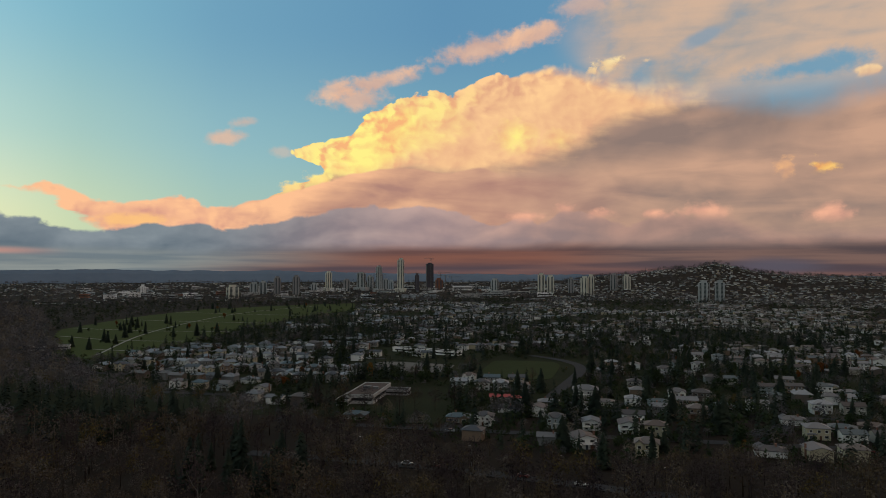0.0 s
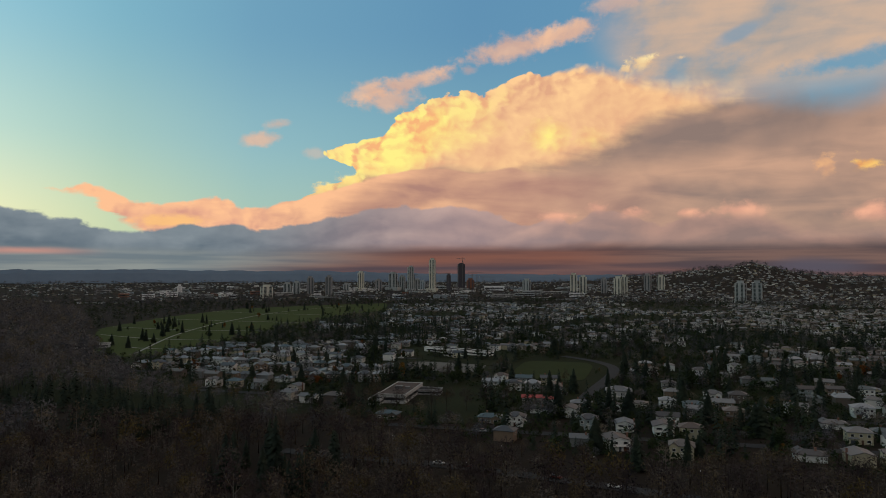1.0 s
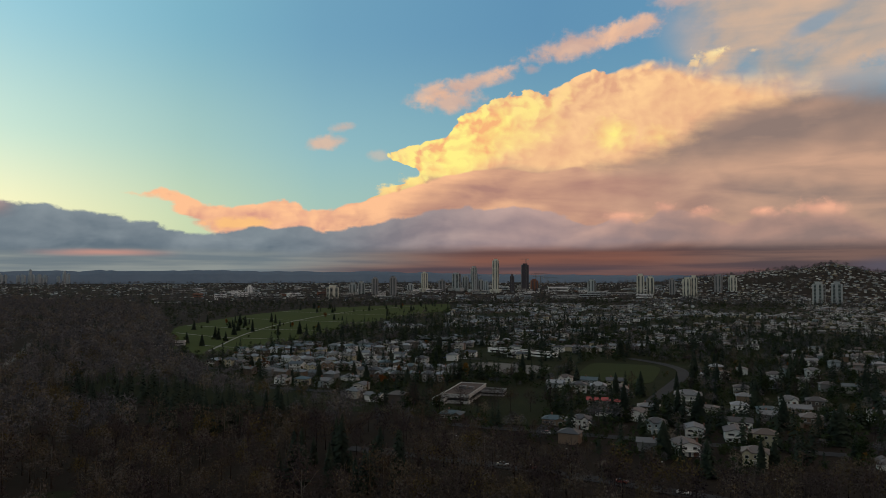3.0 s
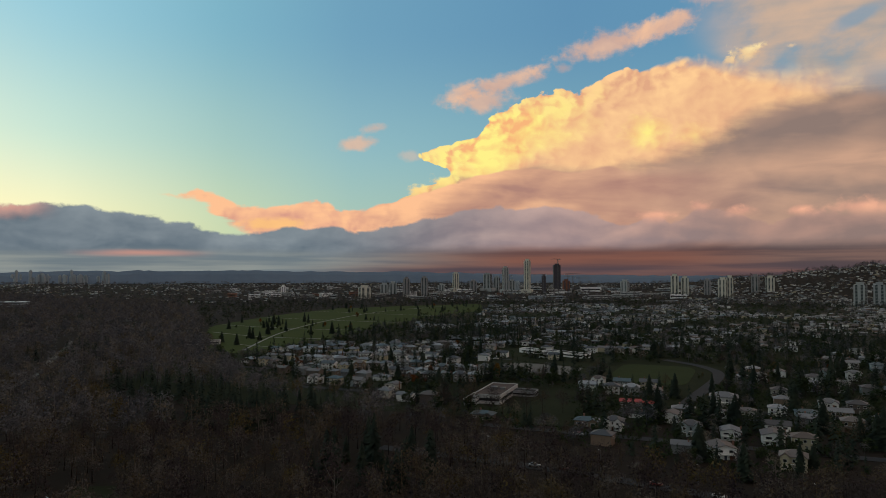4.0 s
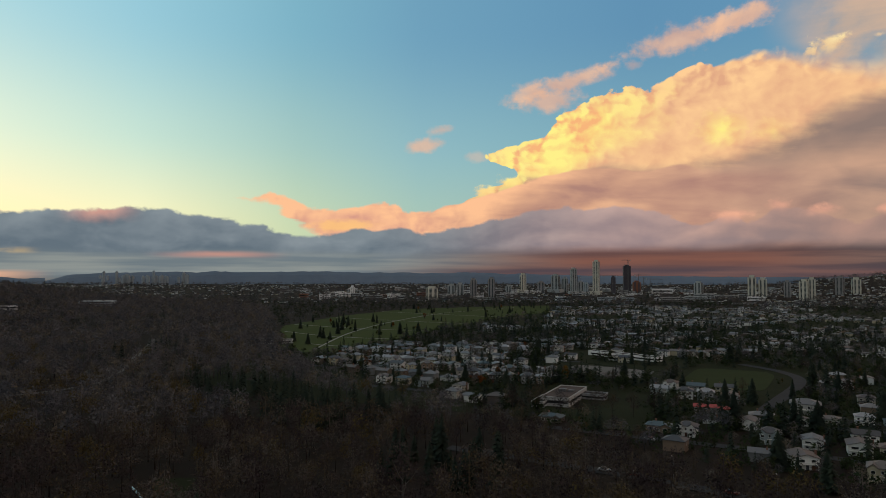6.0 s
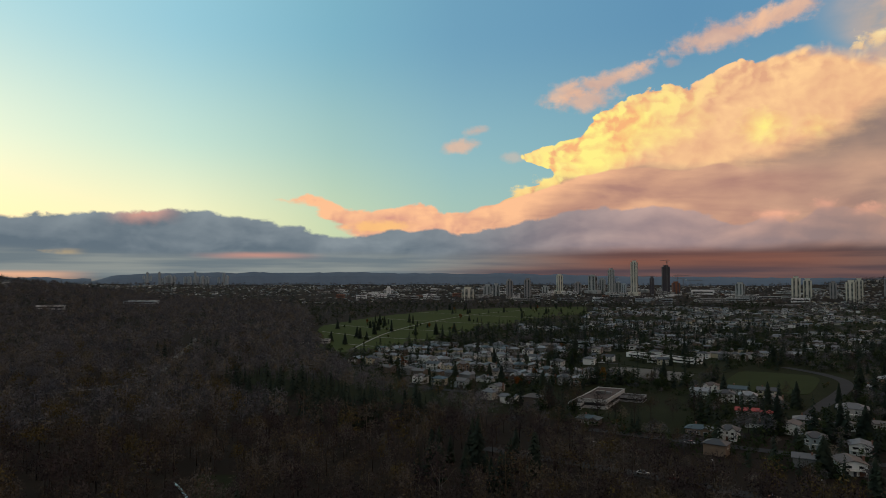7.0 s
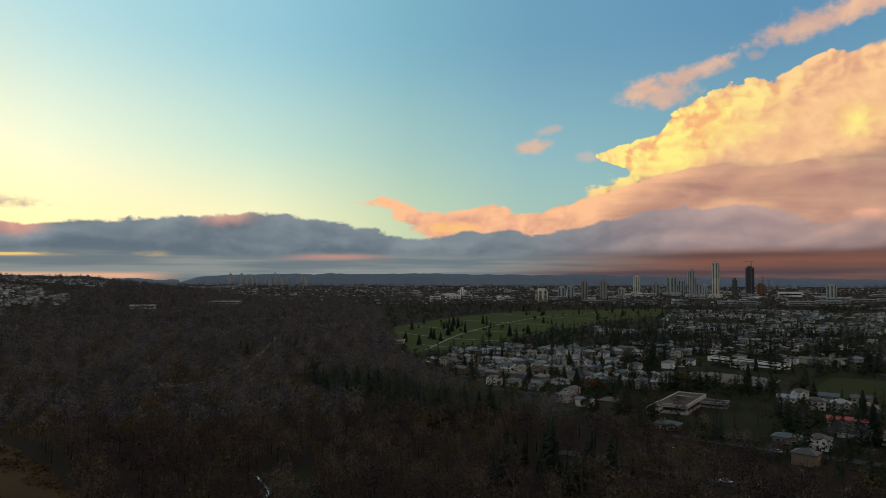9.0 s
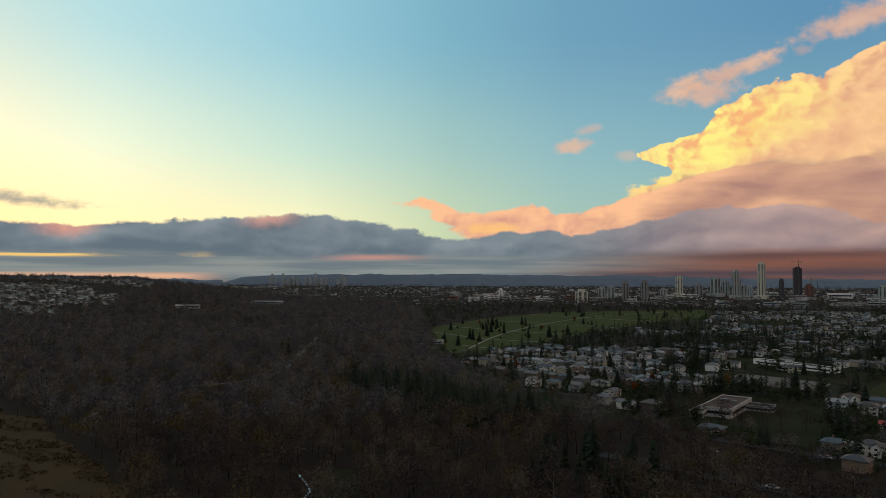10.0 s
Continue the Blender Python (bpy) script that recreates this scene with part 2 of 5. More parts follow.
# low grey deck along the whole horizon
top3 = az.curve([(-33, 3.6), (-25, 3.7), (-21, 4.8), (-16.7, 4.5), (-15, 3.9), (-12.8, 4.7), (-10.3, 5.2), (-8.2, 4.2), (-6.4, 4.6), (-4.4, 4.1), (-2, 4.9), (0.5, 5.45),
                 (4, 5.6), (8, 5.3), (11, 4.8), (14.5, 4.1), (17.5, 3.6), (20, 4.0), (23.3, 3.7), (27, 3.3), (30, 3.7), (33, 4.2), (36.5, 4.8), (41, 5.15), (45, 4.7),
                 (50, 4.4), (56, 4.0), (62, 4.1)], 0.0, 20.0)
d3 = top3 + billow * 0.6 + (n_fine - 0.5) * 0.25 - el
deck = d3.ease(0.0, az.ease(-14.0, -26.0) * 1.0 + 0.3)
side = (az + (n_big - 0.5) * 8.0).ease(23.0, -1.0)
deck_dark = mixed(W, side, lin(98, 112, 123), mixed(W, az.ease(4.0, -20.0), lin(154, 134, 136), lin(144, 122, 116)))
deck_light = mixed(W, side, lin(142, 152, 158), mixed(W, az.ease(4.0, -14.0), lin(194, 164, 156), lin(190, 150, 134)))
deck_lit = (slope_deck * 0.62 + (n_deck - 0.5) * 0.5 + relief * 0.2 + (n_flat - 0.5) * 0.4 + d3.ease(2.0, 0.0) * 0.5 + 0.16).clip()
over(deck, mixed(W, deck_lit, deck_dark, deck_light))
tips = az.bump_at(42.5, 3.2) * 0.8 + az.bump_at(57.0, 3.0)
over(deck * d3.ease(1.3, 0.1) * tips.clip() * 0.95, mixed(W, (relief + slope_mid + 0.5).clip(), lin(214, 152, 136), lin(248, 178, 150)))
# small pink heads rising out of the deck
for a0, e0, ra, re in ((-6.6, 4.4, 2.1, 0.95), (-10.3, 5.1, 1.2, 0.9), (-12.8, 4.6, 1.8, 0.8), (-16.9, 4.5, 1.5, 0.7), (-20.6, 4.6, 2.9, 1.1), (-29.6, 4.0, 2.6, 1.0)):
    m = (blob(a0, e0, ra, re) + billow * 0.9 + (n_fine - 0.5) * 0.5).ease(0.0, 0.8) * (el - e0).ease(-re * 0.8, re * 0.35)
    over(m * 0.9, mixed(W, (relief * 1.2 + slope_mid * 0.4 + 0.5).clip(), lin(206, 152, 134), lin(248, 182, 150)))
# stray scrap above the deck near the sunset
over((blob(60.0, 5.35, 6.5, 0.8, -0.05) + (n_flat - 0.5) * 1.8 + (n_fine - 0.5) * 1.0).ease(0.0, 0.7) * 0.85, mixed(W, (slope_mid + 0.5).clip(), lin(122, 130, 132), lin(178, 172, 156)))

# soft strips under the deck
under = (el + (n_flat - 0.5) * 0.9 - az.ease(20.0, 4.0) * 0.55).ease(2.1, 1.0)
teal = mixed(W, n_layer.ease(0.36, 0.64), lin(110, 122, 128), lin(140, 146, 143))
rust = mixed(W, n_layer.ease(0.28, 0.72), lin(100, 73, 70), lin(128, 86, 74))
brown = mixed(W, n_layer.ease(0.36, 0.64), lin(84, 72, 74), lin(120, 95, 88))
over(under, mixed(W, az.ease(24.0, 3.0), teal, mixed(W, az.ease(-6.0, -18.0), rust, brown)))
over((el + (n_layer - 0.5) * 0.8).bump_at(1.55, 0.26) * az.ease(46.0, 50.0) * n_flat.ease(0.36, 0.5) * 0.95, lin(255, 208, 118))
over((el + (n_flat - 0.5) * 0.5).bump_at(1.5, 0.36) * az.bump_at(34.0, 6.0) * 0.65, lin(214, 150, 132))
over((el + (n_flat - 0.5) * 0.4).ease(0.95, 0.1) * az.ease(26.0, 8.0), mixed(W, n_layer.ease(0.35, 0.65), lin(80, 68, 74), lin(112, 84, 80)))
over((blob(-26.0, 0.4, 4.2, 0.8) + (n_flat - 0.5) * 1.2).ease(0.0, 0.8) * 0.8, lin(88, 84, 96))
over(el.ease(0.35, 0.0) * az.ease(45.0, 50.0) * 0.75, lin(246, 186, 146))
over(el.ease(0.0, -1.0), lin(60, 58, 60))

back = W.nodes.new("ShaderNodeBackground")
back.inputs["Strength"].default_value = 1.0
W.links.new(sky, back.inputs["Color"])
out = W.nodes.new("ShaderNodeOutputWorld")
W.links.new(back.outputs[0], out.inputs["Surface"])
scene.world = world

sun_data = bpy.data.lights.new("sun", "SUN")
sun_data.energy, sun_data.angle, sun_data.color = 0.12, radians(12.0), (1.0, 0.72, 0.5)
sun = new("sun", sun_data)
sun.matrix_basis = look((-900, 250, 90), (0, 0, 0))


# ---- materials ----
def surface(name, dark, light, scale=1.0, rough=0.8, metal=0.0, by_thing=None, bump=0.0, island=False, space="Object", spec=0.3):
    """A procedural material: two tones mixed by coarse and fine noise; by_thing: tones picked per object."""
    m = bpy.data.materials.new(name)
    m.use_nodes = True
    t = m.node_tree
    b = t.nodes["Principled BSDF"]
    geo = t.nodes.new("ShaderNodeNewGeometry")
    pos = geo.outputs["Position"]
    coarse, fine = fbm(t, pos, 0.35 * scale, 4.0, 0.6), fbm(t, pos, 3.0 * scale, 5.0, 0.65)
    fac = (coarse * 0.9 + fine * 0.7 - 0.3).clip()
    col = mixed(t, fac, dark + (1.0,), light + (1.0,))
    if by_thing:
        info = t.nodes.new("ShaderNodeObjectInfo")
        pick = Val(t, info.outputs["Random"])
        if island:
            pick = Val(t, geo.outputs["Random Per Island"])
        node = t.nodes.new("ShaderNodeValToRGB")
        node.color_ramp.interpolation = "CONSTANT"
        e = node.color_ramp.elements
        e[0].position, e[0].color = 0.0, by_thing[0] + (1.0,)
        e[1].position, e[1].color = 1.0 / len(by_thing), by_thing[1] + (1.0,)
        for k, c in enumerate(by_thing[2:], 2):
            x = e.new(k / len(by_thing))
            x.color = c + (1.0,)
        t.links.new(pick.sock, node.inputs[0])
        mul = t.nodes.new("ShaderNodeMix")
        mul.data_type, mul.blend_type = "RGBA", "MULTIPLY"
        mul.inputs[0].default_value = 1.0
        t.links.new(col, mul.inputs[6])
        t.links.new(node.outputs[0], mul.inputs[7])
        col = mul.outputs[2]
    t.links.new(col, b.inputs["Base Color"])
    b.inputs["Roughness"].default_value, b.inputs["Metallic"].default_value = rough, metal
    b.inputs["Specular IOR Level"].default_value = spec
    if bump:
        n = t.nodes.new("ShaderNodeBump")
        n.inputs["Distance"].default_value = bump
        t.links.new(fine.sock, n.inputs["Height"])
        t.links.new(n.outputs[0], b.inputs["Normal"])
    return m


def leafage(name, tones, patch=0.05, rough=0.9, crown=0.0):
    """Foliage or twigs: tones in patches a few metres wide, with a jitter from piece to piece."""
    m = bpy.data.materials.new(name)
    m.use_nodes = True
    t = m.node_tree
    b = t.nodes["Principled BSDF"]
    geo = t.nodes.new("ShaderNodeNewGeometry")
    info = t.nodes.new("ShaderNodeObjectInfo")
    n = fbm(t, geo.outputs["Position"], patch, 3.0, 0.6)
    n2 = fbm(t, geo.outputs["Position"], patch * 4.5, 2.0, 0.5)
    pick = ((n - 0.5) * 2.2 + (n2 - 0.5) * 2.4 + 0.5 + (Val(t, geo.outputs["Random Per Island"]) - 0.5) * 0.35 + (Val(t, info.outputs["Random"]) - 0.5) * 0.5).clip()
    if crown:
        cell = t.nodes.new("ShaderNodeTexVoronoi")
        cell.voronoi_dimensions = "2D"
        cell.inputs["Scale"].default_value = crown
        t.links.new(geo.outputs["Position"], cell.inputs["Vector"])
        tint = t.nodes.new("ShaderNodeSeparateXYZ")
        t.links.new(cell.outputs["Color"], tint.inputs[0])
        pick = (pick * 0.55 + (Val(t, tint.outputs[0]) - 0.5) * 1.1 + 0.22).clip()
    node = t.nodes.new("ShaderNodeValToRGB")
    e = node.color_ramp.elements
    e[0].position, e[0].color = 0.0, tones[0] + (1.0,)
    e[1].position, e[1].color = 1.0, tones[-1] + (1.0,)
    for k, c in enumerate(tones[1:-1], 1):
        x = e.new(k / (len(tones) - 1))
        x.color = c + (1.0,)
    t.links.new(pick.sock, node.inputs[0])
    t.links.new(node.outputs[0], b.inputs["Base Color"])
    b.inputs["Roughness"].default_value = rough
    b.inputs["Specular IOR Level"].default_value = 0.04
    return m


SOIL = surface("woodland_soil", (0.016, 0.013, 0.012), (0.034, 0.028, 0.022), 0.08, 0.95, spec=0.03)
LAWN = surface("lawn_grass", (0.014, 0.018, 0.010), (0.030, 0.034, 0.018), 0.12, 0.95, spec=0.03)
PARK = surface("park_grass", (0.024, 0.034, 0.015), (0.042, 0.052, 0.022), 0.06, 0.95, spec=0.03)
CEM = surface("cemetery_grass", (0.034, 0.049, 0.015), (0.058, 0.072, 0.023), 0.05, 0.95, spec=0.03)
DRY = surface("dry_meadow_grass", (0.034, 0.025, 0.014), (0.070, 0.050, 0.028), 0.14, 0.95, spec=0.03)
GRAVEL = surface("pale_gravel", (0.09, 0.088, 0.085), (0.15, 0.145, 0.135), 0.2, 0.9, spec=0.1)
ASPHALT = surface("asphalt", (0.030, 0.031, 0.034), (0.050, 0.051, 0.055), 0.2, 0.85, spec=0.06)
PAVED = surface("path_concrete", (0.16, 0.16, 0.15), (0.25, 0.245, 0.23), 0.2, 0.85)
WALL_TONES = [(0.76, 0.77, 0.78), (0.62, 0.64, 0.65), (0.16, 0.14, 0.12), (0.46, 0.42, 0.31), (0.74, 0.75, 0.76), (0.12, 0.10, 0.09), (0.30, 0.36, 0.39), (0.22, 0.16, 0.12), (0.40, 0.39, 0.36), (0.20, 0.21, 0.22)]
ROOF_TONES = [(0.055, 0.056, 0.060), (0.13, 0.14, 0.15), (0.035, 0.033, 0.034), (0.10, 0.09, 0.085), (0.075, 0.060, 0.052), (0.20, 0.215, 0.23), (0.05, 0.075, 0.085), (0.13, 0.135, 0.14), (0.040, 0.042, 0.046), (0.10, 0.105, 0.11)]
WALL = surface("house_siding", (0.78, 0.78, 0.76), (1.0, 1.0, 0.98), 0.5, 0.75,
               by_thing=WALL_TONES)
ROOF = surface("shingle_roof", (0.85, 0.85, 0.87), (1.3, 1.3, 1.34), 1.2, 0.5,
               by_thing=ROOF_TONES, bump=0.03, spec=0.35)
WALL_FAR = surface("far_house_siding", (0.78, 0.78, 0.76), (1.0, 1.0, 0.98), 0.5, 0.75, island=True,
                   by_thing=WALL_TONES)
ROOF_FAR = surface("far_shingle_roof", (0.85, 0.85, 0.87), (1.3, 1.3, 1.34), 1.2, 0.5, island=True, spec=0.35,
                   by_thing=ROOF_TONES)
TRIM = surface("white_trim", (0.60, 0.60, 0.58), (0.78, 0.78, 0.76), 1.0, 0.6)
GLASS = surface("dark_window_glass", (0.012, 0.014, 0.016), (0.024, 0.027, 0.030), 0.3, 0.12, spec=0.6)
DOOR = surface("painted_door", (0.7, 0.7, 0.7), (1.0, 1.0, 1.0), 1.0, 0.6, by_thing=[(0.30, 0.29, 0.27), (0.12, 0.06, 0.04), (0.45, 0.44, 0.42), (0.06, 0.07, 0.09)])
BRICK = surface("chimney_brick", (0.14, 0.07, 0.05), (0.24, 0.13, 0.10), 1.5, 0.9)
RED = surface("red_metal_roof", (0.26, 0.035, 0.030), (0.36, 0.055, 0.045), 0.8, 0.55)
FLAT = surface("grey_roof_membrane", (0.032, 0.032, 0.034), (0.070, 0.069, 0.070), 0.25, 0.9, spec=0.1)
PINKISH = surface("stained_roof_membrane", (0.040, 0.032, 0.030), (0.115, 0.088, 0.080), 0.25, 0.9, spec=0.1)
STUCCO = surface("pale_stucco", (0.32, 0.32, 0.32), (0.50, 0.50, 0.49), 0.3, 0.85)
STEEL = surface("grey_steel", (0.10, 0.10, 0.105), (0.17, 0.17, 0.175), 1.0, 0.5, metal=0.4)
BARK = surface("bark", (0.022, 0.018, 0.014), (0.050, 0.042, 0.034), 1.0, 0.95)
PALE_BARK = surface("pale_bark", (0.06, 0.055, 0.048), (0.12, 0.11, 0.10), 1.0, 0.9)
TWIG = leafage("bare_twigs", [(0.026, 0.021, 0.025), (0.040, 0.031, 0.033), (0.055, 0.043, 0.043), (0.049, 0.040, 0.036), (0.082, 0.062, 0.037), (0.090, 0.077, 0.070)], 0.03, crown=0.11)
# paler copy of the bare twigs, with bluish distance haze painted into the colour
TWIG_FAR = leafage("hazed_twigs", [(0.064, 0.066, 0.078), (0.088, 0.085, 0.093), (0.116, 0.109, 0.117), (0.090, 0.086, 0.088), (0.136, 0.112, 0.080), (0.120, 0.118, 0.124)], 0.02, crown=0.09)
NEEDLE = leafage("conifer_needles", [(0.016, 0.024, 0.020), (0.024, 0.034, 0.026), (0.034, 0.044, 0.030)], 0.05)
RUSSET = leafage("autumn_leaves", [(0.10, 0.035, 0.010), (0.16, 0.055, 0.014), (0.13, 0.075, 0.018)], 0.06)
OLIVE = leafage("yellowing_leaves", [(0.058, 0.046, 0.024), (0.098, 0.074, 0.030), (0.078, 0.060, 0.030)], 0.06)
STRAW = leafage("dry_straw", [(0.026, 0.019, 0.010), (0.046, 0.034, 0.017), (0.066, 0.049, 0.026)], 0.08)
HEDGE = leafage("hedge_leaves", [(0.018, 0.030, 0.015), (0.030, 0.044, 0.020), (0.040, 0.048, 0.024)], 0.08)
# forest colour paled and blued: distance haze painted into the ridge
RIDGE = surface("hazed_forest_ridge", (0.090, 0.125, 0.175), (0.150, 0.190, 0.245), 0.004, 0.95, spec=0.05)
SEA = surface("sea_water", (0.30, 0.30, 0.30), (0.36, 0.36, 0.36), 0.01, 0.10, metal=0.8)
TOWER_GREY = surface("tower_concrete", (0.26, 0.29, 0.30), (0.40, 0.43, 0.44), 0.05, 0.7)
TOWER_PALE = surface("pale_tower_concrete", (0.46, 0.46, 0.40), (0.62, 0.61, 0.54), 0.05, 0.7)
TOWER_DARK = surface("dark_tower_cladding", (0.050, 0.048, 0.062), (0.090, 0.084, 0.100), 0.05, 0.6)
TOWER_BROWN = surface("taupe_tower_cladding", (0.19, 0.19, 0.20), (0.30, 0.30, 0.31), 0.05, 0.7)
TOWER_GLASS = surface("tower_glass", (0.030, 0.046, 0.052), (0.060, 0.085, 0.092), 0.08, 0.15, spec=0.6)
RUSTY = surface("raw_structure", (0.16, 0.07, 0.045), (0.26, 0.12, 0.08), 0.2, 0.8)
WHITE = surface("white_cladding", (0.62, 0.63, 0.64), (0.80, 0.81, 0.82), 0.08, 0.6)
STEELBLUE = surface("blue_grey_cladding", (0.24, 0.29, 0.33), (0.38, 0.43, 0.47), 0.08, 0.6)
CARPAINT = surface("car_paint", (0.9, 0.9, 0.9), (1.0, 1.0, 1.0), 1.0, 0.3, by_thing=[(0.6, 0.6, 0.6), (0.05, 0.05, 0.055), (0.25, 0.26, 0.27), (0.20, 0.03, 0.03), (0.05, 0.08, 0.16)], spec=0.5)
TYRE = surface("tyre_rubber", (0.012, 0.012, 0.012), (0.022, 0.022, 0.022), 2.0, 0.9)


# ---- mesh building ----
class Shape:
    """Vertices and faces gathered for one mesh."""

    def __init__(self):
        self.v, self.f, self.m = [], [], []

    def add(self, verts, faces, slot=0):
        k = len(self.v)
        self.v += [tuple(p) for p in verts]
        self.f += [tuple(i + k for i in f) for f in faces]
        self.m += [slot] * len(faces)
        return self

    def box(self, x0, y0, z0, x1, y1, z1, slot=0):
        v = [(x, y, z) for z in (z0, z1) for x, y in ((x0, y0), (x1, y0), (x1, y1), (x0, y1))]
        return self.add(v, [(3, 2, 1, 0), (4, 5, 6, 7), (0, 1, 5, 4), (1, 2, 6, 5), (2, 3, 7, 6), (3, 0, 4, 7)], slot)

    def gable(self, x0, y0, x1, y1, z, h, along="x", thick=0.22, slot=0):
        """A pitched roof slab, closed, with its ridge along x or y."""
        if along == "x":
            ym = (y0 + y1) / 2
            sec = [(y0, z), (ym, z + h), (y1, z), (y1, z + thick), (ym, z + h + thick), (y0, z + thick)]
            v = [(x, a, b) for x in (x0, x1) for a, b in sec]
        else:
            xm = (x0 + x1) / 2
            sec = [(x1, z), (xm, z + h), (x0, z), (x0, z + thick), (xm, z + h + thick), (x1, z + thick)]
            v = [(a, y, b) for y in (y0, y1) for a, b in sec]
        n = 6
        f = [(i, (i + 1) % n, n + (i + 1) % n, n + i) for i in range(n)]
        f += [(5, 4, 1, 0), (4, 3, 2, 1), (6, 7, 10, 11), (7, 8, 9, 10)]
        return self.add(v, f, slot)

    def hip(self, x0, y0, x1, y1, z, h, thick=0.25, slot=0):
        """A hipped roof with an eaves board."""
        w, d = x1 - x0, y1 - y0
        c = min(w, d) / 2
        if w >= d:
            r = [(x0 + c, (y0 + y1) / 2), (x1 - c, (y0 + y1) / 2)]
        else:
            r = [((x0 + x1) / 2, y0 + c), ((x0 + x1) / 2, y1 - c)]
        v = [(x0, y0, z), (x1, y0, z), (x1, y1, z), (x0, y1, z), (x0, y0, z + thick), (x1, y0, z + thick), (x1, y1, z + thick), (x0, y1, z + thick)]
        v += [(a, b, z + thick + h) for a, b in r]
        f = [(3, 2, 1, 0), (0, 1, 5, 4), (1, 2, 6, 5), (2, 3, 7, 6), (3, 0, 4, 7)]
        f += [(4, 5, 9, 8), (5, 6, 9), (6, 7, 8, 9), (7, 4, 8)] if w >= d else [(4, 5, 8), (5, 6, 9, 8), (6, 7, 9), (7, 4, 8, 9)]
        return self.add(v, f, slot)

    def pent(self, x0, x1, y0, y1, z0, z1, h, along="x", slot=0):
        """A wall block with gable ends: box to z1 and a triangle of height h above it."""
        self.box(x0, y0, z0, x1, y1, z1, slot)
        if along == "x":
            ym = (y0 + y1) / 2
            v = [(x0, y0, z1), (x0, y1, z1), (x0, ym, z1 + h), (x1, y0, z1), (x1, y1, z1), (x1, ym, z1 + h)]
        else:
            xm = (x0 + x1) / 2
            v = [(x0, y0, z1), (x1, y0, z1), (xm, y0, z1 + h), (x0, y1, z1), (x1, y1, z1), (xm, y1, z1 + h)]
        return self.add(v, [(0, 1, 2), (3, 5, 4), (0, 2, 5, 3), (1, 4, 5, 2)], slot)

    def tube(self, a, b, ra, rb, sides=6, slot=0):
        a, b = Vector(a), Vector(b)
        w = (b - a).normalized()
        u = w.orthogonal().normalized()
        q = w.cross(u)
        ring = [u * math.cos(k * math.tau / sides) + q * math.sin(k * math.tau / sides) for k in range(sides)]
        v = [a + p * ra for p in ring] + [b + p * rb for p in ring]
        f = [(k, (k + 1) % sides, sides + (k + 1) % sides, sides + k) for k in range(sides)]
        return self.add(v, f + [tuple(range(sides))[::-1], tuple(range(sides, 2 * sides))], slot)

    def mesh(self, name, *mats):
        me = bpy.data.meshes.new(name)
        me.from_pydata(self.v, [], self.f)
        for m in mats:
            me.materials.append(m)
        if len(mats) > 1:
            me.polygons.foreach_set("material_index", self.m)
        me.update()
        return me


def part(name, shape, mats, parent=None, label="", at=None):
    """One mesh object, under a thing or part where one is given."""
    mats = mats if isinstance(mats, (tuple, list)) else (mats,)
    me = shape if isinstance(shape, bpy.types.Mesh) else shape.mesh(name, *mats)
    ob = new(name, me)
    if parent:
        ob.parent = parent
    if at is not None:
        ob.matrix_basis = at
    return tagged(ob, label) if label else ob


def tri_mesh(name, v, tris, mat):
    """A mesh from arrays of corners and triangles."""
    me = bpy.data.meshes.new(name)
    v, tris = np.asarray(v, np.float32), np.asarray(tris, np.int32)
    me.vertices.add(len(v))
    me.vertices.foreach_set("co", v.ravel())
    me.loops.add(tris.size)
    me.loops.foreach_set("vertex_index", tris.ravel())
    me.polygons.add(len(tris))
    me.polygons.foreach_set("loop_start", np.arange(0, tris.size, 3, dtype=np.int32))
    me.materials.append(mat)
    me.update(calc_edges=True)
    return me


def scattered(name, protos, places, mat, label, category):
    """One object of many copies of small meshes; places: rows of x, y, z, turn, width, height, kind."""
    vs, ts, k = [], [], 0
    for x, y, z, turn, wide, tall, kind in places:
        v, t = protos[int(kind) % len(protos)]
        c, s = math.cos(turn) * wide, math.sin(turn) * wide
        vs.append(np.stack([v[:, 0] * c - v[:, 1] * s + x, v[:, 0] * s + v[:, 1] * c + y, v[:, 2] * tall + z], 1))
        ts.append(t + k)
        k += len(v)
    ob = new(name, tri_mesh(name, np.concatenate(vs), np.concatenate(ts), mat))
    return tagged(ob, label, category, kind="stuff")


rng = np.random.default_rng(7)


def smooth(a, b, x):
    t = np.clip((x - a) / (b - a), 0, 1)
    return t * t * (3 - 2 * t)


# ---- the lie of the land ----
def polar(x, y):
    return np.degrees(np.arctan2(-x, y)), np.hypot(x, y)


def height(x, y):
    """Ground height: flat town, a hill to the right, a low ridge to the left."""
    a, r = polar(np.asarray(x, float), np.asarray(y, float))
    crest = np.interp(a, [-60, -34, -27, -24, -21.8, -19.5, -16, -12, -9, -5], [30, 44, 50, 72, 98, 84, 62, 40, 14, 0])
    hill = crest * smooth(1650, 2950, r) * (1 - 0.5 * smooth(3000, 4200, r))
    ridge = np.interp(a, [36, 41, 46, 52, 60, 100], [0, 8, 30, 56, 62, 40]) * smooth(800, 1900, r) * (1 - 0.7 * smooth(2000, 2600, r))
    swell = 2.5 * np.sin(a * 1.3 + r * 0.004) * smooth(1500, 2500, r)
    return hill + ridge + swell


